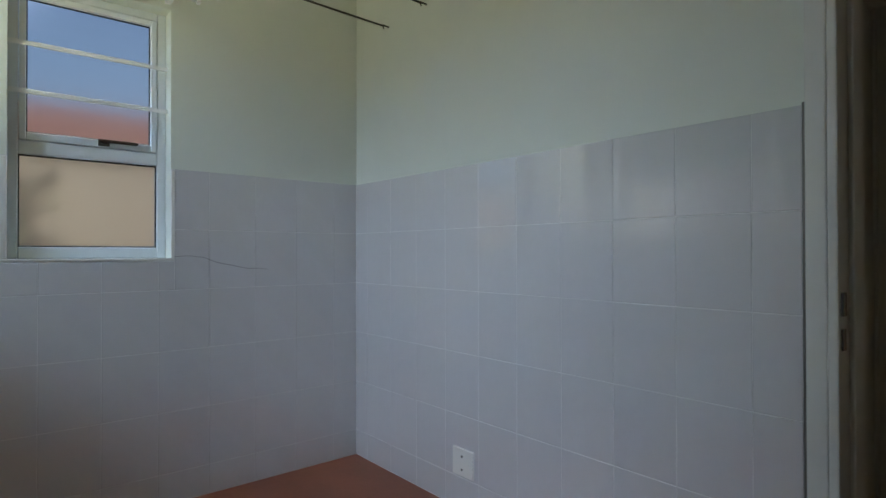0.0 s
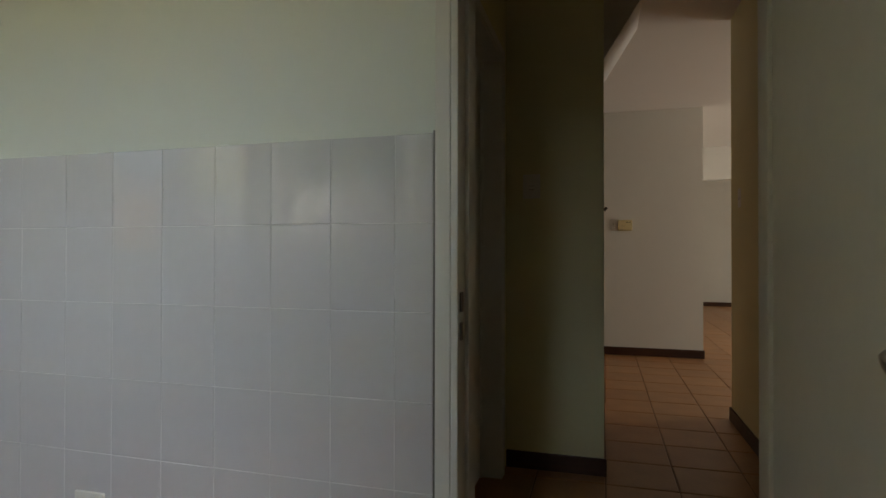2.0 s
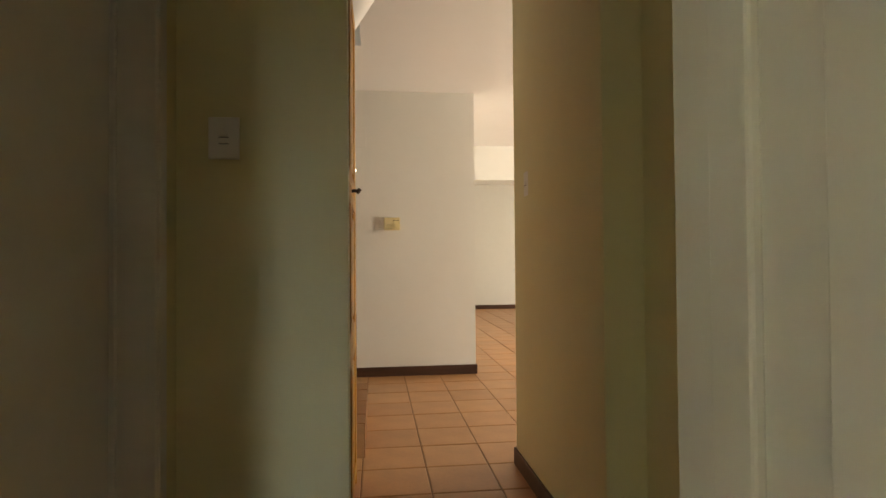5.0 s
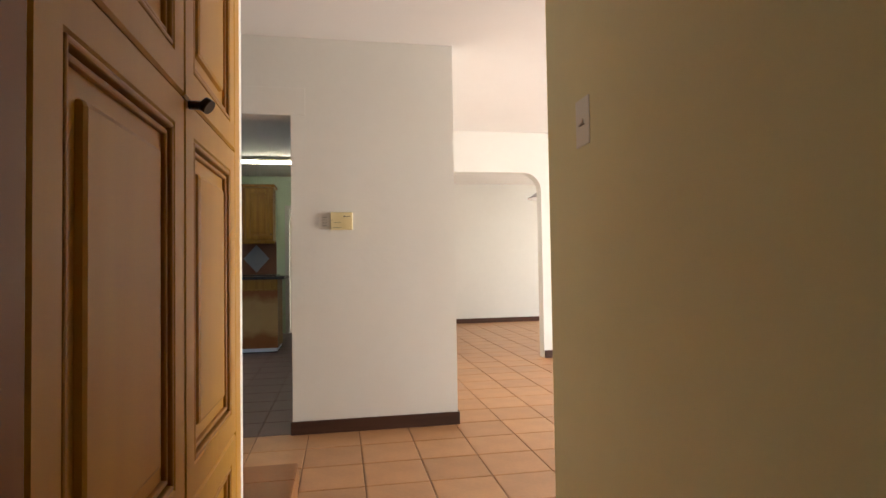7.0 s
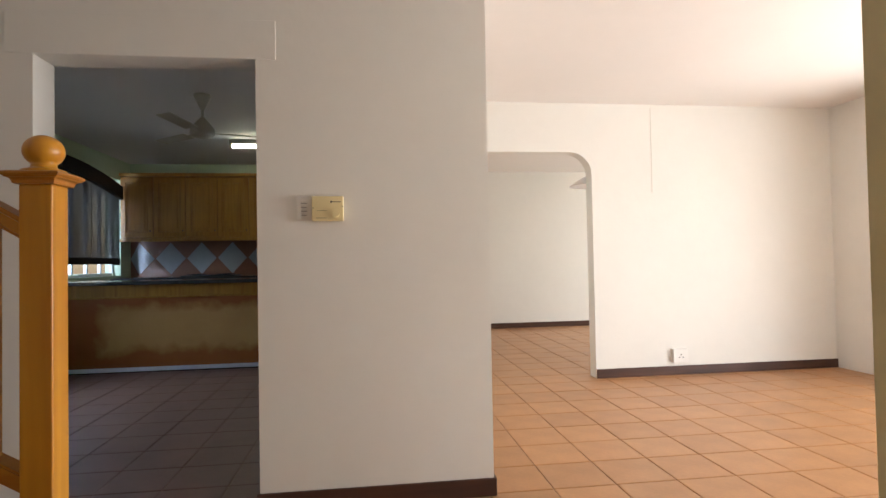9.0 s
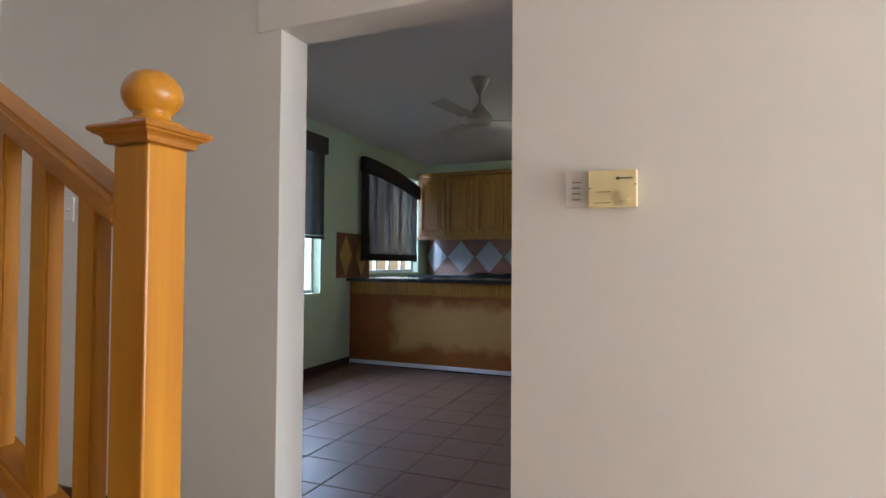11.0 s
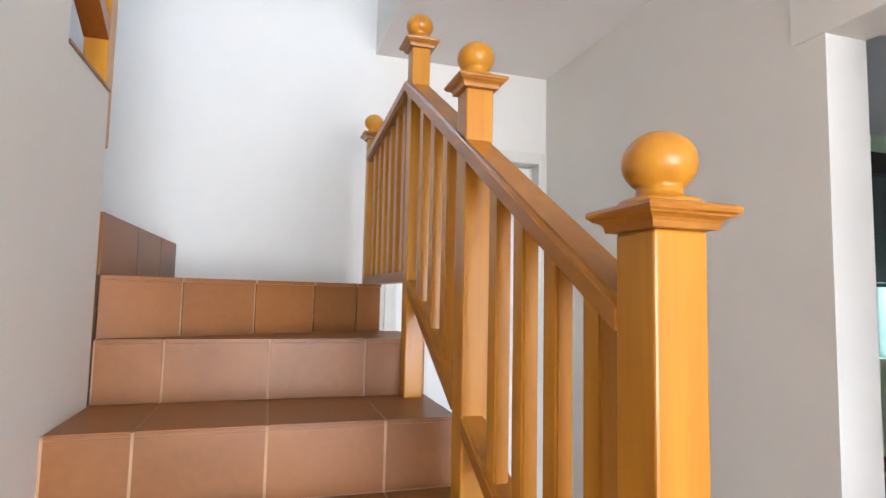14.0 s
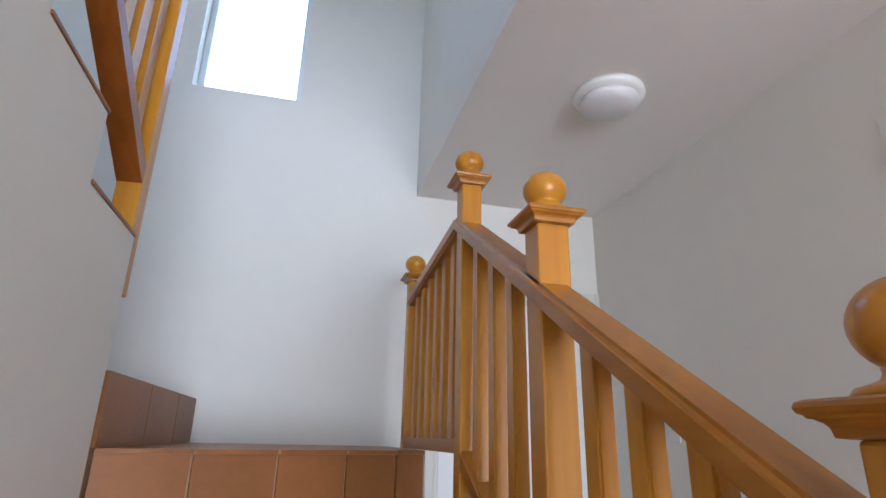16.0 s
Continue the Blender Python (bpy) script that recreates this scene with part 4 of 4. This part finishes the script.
# the window's bluish reflection is put into this pale plinth colour
part("plinth", B(bx0 + 0.002, bx1 - 0.01, by - 0.002, by + 0.56, 0.016, 0.0595, bevel=0.002), mat("aluminium_plinth_reflection", (0.80, 0.83, 0.90), 0.3, metal=0.2), kb, "silvery plinth strip with the window's reflection in its colour")
# black strip that stands in for the shadow line under the plinth
part("toe_shadow", B(bx0 + 0.002, bx1 - 0.01, by + 0.03, by + 0.55, 0.0, 0.016), RUBBER, kb)
kt = root("worktop", (-2.7, by + 0.3, 0.925), "dark polished granite worktop along the kitchen counter", "worktop")
part("slab", B(bx0 + 0.001, bx1 + 0.09, by - 0.09, by + 0.62, 0.927, 0.965, bevel=0.008), KTOP, kt)
part("back_slab", B(bx0 + 0.001, -1.75, KY - 0.62, KY - 0.001, 0.927, 0.965, bevel=0.006), KTOP, kt)
kc = root("base_cabinets", (-2.8, KY - 0.3, 0), "wooden base cabinets along the kitchen back wall", "cabinet")
part("carcass", B(KX + 0.002, -1.80, KY - 0.58, KY - 0.002, 0.0, 0.925), KCAB, kc)
hob = root("hob", (-2.75, KY - 0.3, 0.965), "black gas hob set into the worktop", "hob")
bm = bmesh.new()
box(bm, -3.1, -2.4, KY - 0.52, KY - 0.1, 0.966, 0.985, 0.004)
for x in (-2.95, -2.55):
    for y in (KY - 0.42, KY - 0.2):
        for k in range(4):
            bar(bm, (x, y, 0.995), (x + 0.09 * math.cos(k * math.pi / 2), y + 0.09 * math.sin(k * math.pi / 2), 0.995), 0.006, 6)
        lathe(bm, [(0.035, 0.985), (0.035, 1.0), (0.02, 1.004)], x, y, 14)
part("plate", bm, RUBBER, hob)


def wall_cabinet(x0, x1):
    c = root("wall_cabinet", ((x0 + x1) / 2, KY - 0.2, 1.50), "orange wooden wall cabinet with a raised panel door", "cabinet", "kitchen wall cabinets")
    part("body", B(x0 + 0.001, x1 - 0.001, KY - 0.33, KY - 0.001, 1.50, 2.34), KCAB, c)
    d = panel_door(c, KY - 0.331, x0 + 0.004, x1 - 0.004, 1.52, 2.325, 0.022, KCAB, "door", "y", 0.012, 0.06)
    bm = bmesh.new()
    bar(bm, (x1 - 0.035, KY - 0.352, 1.60), (x1 - 0.035, KY - 0.372, 1.60), 0.010, 10)
    part("knob", bm, OLDMETAL, d)
    return c


KW = 0.42
for k in range(5):
    wall_cabinet(KX + 0.02 + k * KW, KX + 0.02 + (k + 1) * KW)
corn = root("cornice", (-2.8, KY - 0.3, 2.34), "moulded wooden cornice along the wall cabinets", "cornice")
part("moulding", B(KX + 0.01, KX + 0.05 + 5 * KW, KY - 0.385, KY - 0.001, 2.342, 2.39, bevel=0.012), KCAB, corn)
lr = root("pelmet", (-2.8, KY - 0.3, 1.46), "pale wooden pelmet strip under the wall cabinets", "pelmet")
part("strip", B(KX + 0.01, KX + 0.04 + 5 * KW, KY - 0.36, KY - 0.33, 1.455, 1.498, bevel=0.004), KCAB, lr)

# splash-back: brown tiles with diamonds
spb = root("splashback", (-2.8, KY, 1.2), "brown tiled splashback with grey diamond tiles", "splashback")
part("backing", B(KX + 0.012, -1.80, KY - 0.010, KY - 0.001, 0.966, 1.50), SPLASHBROWN, spb)
for k in range(5):
    cx = -3.80 + k * 0.4215
    bm = bmesh.new()
    prism(bm, [(max(cx - 0.20, KX + 0.014), 1.225), (cx, 1.225 - 0.225), (cx + 0.20, 1.225), (cx, 1.225 + 0.225)], "y", KY - 0.017, KY - 0.010)
    part("tile", bm, SPLASHGREY, spb)
sp2 = root("splashback", (KX, 3.75, 1.2), "brown and ochre diamond tiles beside the kitchen window", "splashback")
part("backing", B(KX + 0.001, KX + 0.009, 3.35, 4.05, 0.966, 1.46), SPLASHBROWN, sp2)
for cy in (3.52, 3.86):
    bm = bmesh.new()
    prism(bm, [(cy - 0.125, 1.215), (cy, 1.215 - 0.235), (cy + 0.125, 1.215), (cy, 1.215 + 0.235)], "x", KX + 0.009, KX + 0.015)
    part("tile", bm, SPLASHYELLOW, sp2)


def kitchen_window(name, y0, y1, z0, z1, n):
    w = root(name, (KX - 0.1, (y0 + y1) / 2, z0), "white framed kitchen window with slim bars", "window")
    w["kind"] = "structure"
    bm = bmesh.new()
    for a in ((y0, y0 + 0.04, z0, z1), (y1 - 0.04, y1, z0, z1), (y0 + 0.04, y1 - 0.04, z0, z0 + 0.04), (y0 + 0.04, y1 - 0.04, z1 - 0.04, z1)):
        box(bm, KX - 0.14, KX - 0.09, *a, 0.004)
    part("frame", bm, WHITE, w)
    for k in range(1, n):
        y = y0 + (y1 - y0) * k / n
        part("mullion", B(KX - 0.135, KX - 0.095, y - 0.018, y + 0.018, z0 + 0.04, z1 - 0.04, bevel=0.003), WHITE, w)
    p = part("pane", B(KX - 0.118, KX - 0.114, y0 + 0.04, y1 - 0.04, z0 + 0.04, z1 - 0.04), CLEAR, w)
    p.visible_shadow = False


kitchen_window("window_3", 2.1, 3.06, 0.82, 2.38, 2)
kitchen_window("window_4", 4.05, 5.45, 1.0, 2.3, 4)


def blind(y0, y1, z0, z1, x, drop=0.0, sag=0.0):
    """A woven slat blind; its lower edge hangs lower at y1 by drop."""
    b_ = root("roller_blind", (x, (y0 + y1) / 2, z1), "dark brown woven slat blind half lowered over the kitchen window", "blind", "kitchen blinds")
    bm = bmesh.new()
    us = [k / 10 for k in range(11)]
    prism(bm, [(y0 + (y1 - y0) * u, z1 - sag * u * u) for u in us] + [(y0 + (y1 - y0) * u, z1 - 0.17 - sag * u * u) for u in reversed(us)], "x", x - 0.02, x + 0.05)
    part("headboard", bm, BLIND, b_)
    n = int((z1 - 0.16 - z0) / 0.013)
    bm = bmesh.new()
    for i in range(n):
        f = i / n
        za, zb = z1 - 0.16 - i * 0.013, z1 - 0.16 - i * 0.013 - 0.0127
        vs = [bm.verts.new(p) for p in ((x, y0, za), (x, y1, za - drop * f), (x, y1, zb - drop * f), (x, y0, zb), (x + 0.003, y0, za), (x + 0.003, y1, za - drop * f), (x + 0.003, y1, zb - drop * f), (x + 0.003, y0, zb))]
        for q in ((0, 1, 2, 3), (7, 6, 5, 4), (0, 4, 5, 1), (1, 5, 6, 2), (2, 6, 7, 3), (3, 7, 4, 0)):
            bm.faces.new([vs[k] for k in q])
    tagged(part("slat", bm, WEAVE, b_), kind="stuff")
    for y in (y0 + 0.08, (y0 + y1) / 2, y1 - 0.08):
        part("cord", B(x + 0.004, x + 0.006, y - 0.004, y + 0.004, z0, z1 - 0.16), BLIND, b_)
    part("bottom_bar", B(x - 0.004, x + 0.012, y0, y1, z0 - 0.03 - drop * 0.5, z0, bevel=0.003), BLIND, b_)


blind(2.0, 3.05, 1.40, 2.41, KX + 0.04)
blind(3.80, 5.32, 1.235, 2.36, KX + 0.04, 0.10, 0.17)

# fan and tube lamp
fx, fy = -1.97, 2.33
fan = root("ceiling_fan", (fx, fy, H), "cream ceiling fan with conical canopies, blades at rest", "ceiling fan")
bm = bmesh.new()
lathe(bm, [(0.07, H), (0.07, H - 0.015), (0.062, H - 0.03), (0.02, H - 0.12), (0.014, H - 0.13)], fx, fy)
part("canopy", bm, FANWHITE, fan)
bm = bmesh.new()
lathe(bm, [(0.011, H - 0.12), (0.011, H - 0.20)], fx, fy, 12)
part("rod", bm, FANWHITE, fan)
bm = bmesh.new()
lathe(bm, [(0.014, H - 0.19), (0.03, H - 0.21), (0.085, H - 0.275), (0.10, H - 0.30), (0.10, H - 0.335), (0.08, H - 0.36), (0.03, H - 0.37)], fx, fy)
part("motor", bm, FANWHITE, fan)
for k in range(3):
    a = math.radians(20 + 120 * k)
    bm = bmesh.new()
    box(bm, 0.09, 0.20, -0.012, 0.012, -0.004, 0.004)
    box(bm, 0.19, 0.62, -0.055, 0.055, -0.003, 0.003, 0.002)
    bmesh.ops.transform(bm, verts=bm.verts, matrix=Matrix.Translation((fx, fy, H - 0.325)) @ Matrix.Rotation(a, 4, 'Z') @ Matrix.Rotation(0.15, 4, 'X'))
    part("blade", bm, FANWHITE, fan)
tl = root("tube_light", (-1.55, 4.1, H), "lit fluorescent tube lamp on the kitchen ceiling", "tube light")
part("housing", B(-2.17, -0.95, 4.06, 4.14, H - 0.05, H, bevel=0.006), FANWHITE, tl)
bm = bmesh.new()
bar(bm, (-2.14, 4.1, H - 0.075), (-0.98, 4.1, H - 0.075), 0.018, 14)
part("tube", bm, TUBE, tl, "glowing white tube")
for x in (-2.17, -0.98):
    part("end_cap", B(x, x + 0.03, 4.075, 4.125, H - 0.10, H - 0.045, bevel=0.004), FANWHITE, tl)
door_frame("trim_kitchen_door", "y", KY, KY + 0.2, -1.62, -0.8, 2.05, 0.02, "pale painted door frame")
kd = root("door_kitchen", (-1.2, KY + 0.05, 0), "closed pale kitchen door", "door")
kd["kind"] = "structure"
part("leaf", B(-1.585, -0.835, KY + 0.03, KY + 0.07, 0.006, 2.02, bevel=0.003), DOORWHITE, kd)

# ---- outside ----
gw = root("garden_wall", (-6.4, -5.5, -0.14), "rendered beige garden wall", "wall")
part("render", B(-6.6, -6.4, -12, 1.5, -0.14, 1.85), BEIGEWALL, gw)
part("coping", B(-6.63, -6.37, -12, 1.5, 1.85, 1.92, bevel=0.01), BEIGEWALL, gw)


# unseen white wall, added to give the laundry tiles bright reflections
bw = root("reflection_wall", (-4.0, -13.2, -0.14), "white wall added behind the garden trees for reflections", "wall")
part("render", B(-11, 2, -13.4, -13.2, -0.14, 2.5), WHITE, bw)
part("coping", B(-11, 2, -13.43, -13.17, 2.5, 2.57, bevel=0.01), BEIGEWALL, bw)


def tree(x, y, hgt, spread, seed, leaves=1500, leaf=0.09):
    rnd = random.Random(seed)
    tr = root("tree", (x, y, -0.14), "leafy garden tree outside the house", "tree", "garden trees")
    bm = bmesh.new()
    tips = []
    def limb(p, d, length, r, depth):
        q = p + d * length
        n = 6
        turn = d.to_track_quat("Z", "Y").to_matrix()
        r2 = r * 0.65
        ra = [bm.verts.new(p + turn @ Vector((r * math.cos(k * math.tau / n), r * math.sin(k * math.tau / n), 0))) for k in range(n)]
        rb = [bm.verts.new(q + turn @ Vector((r2 * math.cos(k * math.tau / n), r2 * math.sin(k * math.tau / n), 0))) for k in range(n)]
        for k in range(n):
            bm.faces.new((ra[k], ra[(k + 1) % n], rb[(k + 1) % n], rb[k]))
        tips.append(q)
        if depth:
            for _ in range(3):
                e = (d + Vector((rnd.uniform(-1, 1), rnd.uniform(-1, 1), rnd.uniform(-0.3, 0.7))) * spread).normalized()
                limb(q, e, length * rnd.uniform(0.6, 0.85), r2, depth - 1)
    limb(Vector((x, y, -0.14)), Vector((0, 0, 1)), hgt * 0.38, 0.02 * hgt + 0.02, 4)
    part("trunk", bm, BARK, tr)
    vs, fs = [], []
    for i in range(leaves):
        c = rnd.choice(tips[10:]) + Vector((rnd.gauss(0, 0.25), rnd.gauss(0, 0.25), rnd.gauss(0, 0.2)))
        u = Vector((rnd.uniform(-1, 1), rnd.uniform(-1, 1), rnd.uniform(-1, 1))).normalized()
        w = u.cross(Vector((rnd.uniform(-1, 1), rnd.uniform(-1, 1), rnd.uniform(-1, 1)))).normalized()
        k = len(vs)
        s = leaf * rnd.uniform(0.6, 1.3)
        vs += [c - u * s, c + w * s * 0.4, c + u * s, c - w * s * 0.4]
        fs.append((k, k + 1, k + 2, k + 3))
    me = bpy.data.meshes.new("crown")
    me.from_pydata([v - Vector((x, y, -0.14)) for v in vs], [], fs)
    me.materials.append(LEAF)
    ob = new("crown", me)
    ob.parent = tr
    tagged(ob, kind="stuff")


fh = root("neighbour_house", (-17, -3.0, -0.14), "neighbouring house with a red-brown tiled roof beyond the garden wall", "house")
part("wall", B(-20, -14, -9, 1, -0.14, 2.6), BEIGEWALL, fh)
bm = bmesh.new()
prism(bm, [(-21, 2.5), (-13.5, 2.5), (-17, 4.6)], "y", -9.6, 1.6)
part("roof", bm, mat("red_brown_roof_tiles", (0.20, 0.085, 0.05), 0.8, var=0.25, scale=3, bump=0.5, bump_scale=6), fh)
tree(-4.6, -11.6, 3.6, 0.8, 3, 2600)
tree(-3.0, -11.0, 3.2, 0.9, 8, 2600)
tree(-5.9, -10.6, 3.0, 0.9, 21, 2600)
tree(-9.0, -1.6, 5.4, 0.7, 5, 1200)
tree(-6.1, -6.3, 1.5, 0.9, 11, 60, 0.06)

# south laundry window with its frame
sw = root("window_5", (-2.61, SY - 0.1, 1.10), "wide white framed laundry window with upright bars", "window")
sw["kind"] = "structure"
x0, x1, z0, z1 = WINS
bm = bmesh.new()
for a in ((x0, x0 + 0.05, z0, z1), (x1 - 0.05, x1, z0, z1), (x0 + 0.05, x1 - 0.05, z0, z0 + 0.05), (x0 + 0.05, x1 - 0.05, z1 - 0.05, z1)):
    box(bm, a[0], a[1], SY - 0.12, SY - 0.07, a[2], a[3], 0.004)
part("frame", bm, ALU, sw)
for x in (-3.22, -2.30):
    part("mullion", B(x - 0.025, x + 0.025, SY - 0.12, SY - 0.07, z0 + 0.05, z1 - 0.05, bevel=0.003), ALU, sw)
gp = part("pane", B(x0 + 0.05, x1 - 0.05, SY - 0.10, SY - 0.096, z0 + 0.05, z1 - 0.05), CLEAR, sw)
gp.visible_shadow = False

# ---- tiles of the laundry walls ----
TW, TH, TT, TTOP = 0.2035, 0.2555, 0.008, 1.407


def wall_tiles(parent, axis, p, side, u0, u1, start, hole=None):
    """Glazed tiles from the top row down, cut at the ends of the wall and round an opening."""
    cache = {}
    n = int(math.ceil((u1 - u0) / TW)) + 2
    for i in range(-n, n):
        a, b = max(u0, start + i * TW), min(u1, start + (i + 1) * TW)
        if b - a < 0.02:
            continue
        for j in range(6):
            z1, z0 = TTOP - j * TH, max(0.002, TTOP - (j + 1) * TH)
            spans = [(a, b, z0, z1)]
            if hole and a < hole[1] and b > hole[0] and z0 < hole[3] and z1 > hole[2]:
                spans = []
                if a < hole[0] - 0.02:
                    spans.append((a, hole[0] - 0.001, z0, z1))
                if b > hole[1] + 0.02:
                    spans.append((hole[1] + 0.001, b, z0, z1))
                if z0 < hole[2] - 0.02:
                    spans.append((max(a, hole[0]), min(b, hole[1]), z0, hole[2] - 0.001))
            for c, d, e, f in spans:
                w, h = round(d - c - 0.0016, 4), round(f - e - 0.0025, 4)
                if w < 0.01 or h < 0.01:
                    continue
                if (w, h) not in cache:
                    bm = bmesh.new()
                    q = 0.0012
                    o = [(-w / 2, -h / 2), (w / 2, -h / 2), (w / 2, h / 2), (-w / 2, h / 2)]
                    i_ = [(-w / 2 + q, -h / 2 + q), (w / 2 - q, -h / 2 + q), (w / 2 - q, h / 2 - q), (-w / 2 + q, h / 2 - q)]

                    def at(u, v, t_):
                        return (t_ * side, u, v) if axis == "x" else (u, t_ * side, v)
                    rings = [[bm.verts.new(at(u, v, t_)) for u, v in pts_] for pts_, t_ in ((o, 0.0), (o, TT - q), (i_, TT))]
                    for r0, r1 in zip(rings, rings[1:]):
                        for k in range(4):
                            bm.faces.new((r0[k], r0[(k + 1) % 4], r1[(k + 1) % 4], r1[k]))
                    bm.faces.new(rings[2])
                    bmesh.ops.recalc_face_normals(bm, faces=bm.faces)
                    me = bpy.data.meshes.new("tile")
                    bm.to_mesh(me)
                    bm.free()
                    me.materials.append(WALLTILE)
                    cache[(w, h)] = me
                ob = new("tile", cache[(w, h)])
                mu, mz = (c + d) / 2, (e + f) / 2
                tiny = random.uniform(-0.0006, 0.0006)
                ob.location = (p + side * tiny, mu, mz) if axis == "x" else (mu, p + side * tiny, mz)
                ob.rotation_euler = (random.uniform(-0.0012, 0.0012), 0, random.uniform(-0.0012, 0.0012)) if axis == "y" else (0, random.uniform(-0.0012, 0.0012), random.uniform(-0.0012, 0.0012))
                ob.parent = parent


structure("trim_grout_west", B(RX + 0.0005, RX + 0.0074, SY, WINW[0] - 0.0, 0.0, TTOP - 0.002), GROUT, "grout bed of the wall tiles")
structure("trim_grout_west_right", B(RX + 0.0005, RX + 0.0074, WINW[1], RY, 0.0, TTOP - 0.002), GROUT, "grout bed of the wall tiles")
structure("trim_grout_west_low", B(RX + 0.0005, RX + 0.0074, WINW[0], WINW[1], 0.0, WINW[2] - 0.011), GROUT, "grout bed of the wall tiles")
structure("trim_grout_north", B(RX + 0.005, -1.452, RY - 0.0074, RY - 0.0005, 0.0, TTOP - 0.002), GROUT, "grout bed of the wall tiles")
wall_tiles(WALL_W, "x", RX + 0.001, 1, SY + 0.005, RY - 0.009, -5.838, (WINW[0] - 0.022, WINW[1] + 0.014, WINW[2] - 0.012, 9))
wall_tiles(WALL_N, "y", RY - 0.001, -1, RX + 0.009, -1.453, -1.568)

bm = bmesh.new()
ck = [(-5.574, 1.036), (-5.52, 1.040), (-5.45, 1.032), (-5.40, 1.010), (-5.33, 0.996), (-5.26, 0.980), (-5.21, 0.982), (-5.17, 0.974)]
for (y0, z0), (y1, z1) in zip(ck, ck[1:]):
    bar(bm, (RX + 0.0088, y0, z0), (RX + 0.0088, y1, z1), 0.0011, 5)
structure("trim_crack", bm, DARKPLASTIC, "hairline crack running across the wall tiles")

# ---- floor tiles ----
FT, FJ = 0.32, 0.006
FX, FY = -0.018, 0.02


def tile_mesh(name, material):
    bm = bmesh.new()
    w, q = (FT - FJ) / 2, 0.004
    o, i_ = [(-w, -w), (w, -w), (w, w), (-w, w)], [(-w + q, -w + q), (w - q, -w + q), (w - q, w - q), (-w + q, w - q)]
    rings = [[bm.verts.new((u, v, z)) for u, v in pts_] for pts_, z in ((o, -0.006), (o, -0.002), (i_, 0.0))]
    for r0, r1 in zip(rings, rings[1:]):
        for k in range(4):
            bm.faces.new((r0[k], r0[(k + 1) % 4], r1[(k + 1) % 4], r1[k]))
    bm.faces.new(rings[2])
    me = bpy.data.meshes.new(name)
    bm.to_mesh(me)
    bm.free()
    me.materials.append(material)
    return me


hall_tile, far = tile_mesh("tile", TERRA), {}
for i in range(-14, 17):
    for j in range(-15, 21):
        cx, cy = FX + (i + 0.5) * FT, FY + (j + 0.5) * FT
        if cx < KX or cx > 4.8 or cy < -4.5 or cy > 6.4:
            continue
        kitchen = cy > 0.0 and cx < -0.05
        if not kitchen and -2.0 < cx < 1.9 and -4.4 < cy < 2.6:
            ob = new("tile", hall_tile)
            ob.location = (cx, cy, random.uniform(-0.0006, 0.0004))
            ob.rotation_euler = (random.uniform(-0.0015, 0.0015), random.uniform(-0.0015, 0.0015), random.uniform(-0.003, 0.003))
            ob.parent = FLOOR
        else:
            far.setdefault(kitchen, []).append((cx, cy))
for kitchen, cells in far.items():
    vs, fs = [], []
    w, q = (FT - FJ) / 2, 0.004
    for cx, cy in cells:
        k = len(vs)
        for d, z in ((w, -0.006), (w, -0.002), (w - q, 0.0)):
            vs += [(cx - d, cy - d, z), (cx + d, cy - d, z), (cx + d, cy + d, z), (cx - d, cy + d, z)]
        for r in (0, 4):
            fs += [(k + r + a, k + r + (a + 1) % 4, k + r + 4 + (a + 1) % 4, k + r + 4 + a) for a in range(4)]
        fs.append((k + 8, k + 9, k + 10, k + 11))
    me = bpy.data.meshes.new("tiles")
    me.from_pydata(vs, [], fs)
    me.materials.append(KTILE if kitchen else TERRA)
    ob = new("kitchen_tiles" if kitchen else "tiles", me)
    ob.parent = FLOOR
    tagged(ob, "dark brown kitchen floor tiles" if kitchen else "", kind="stuff")
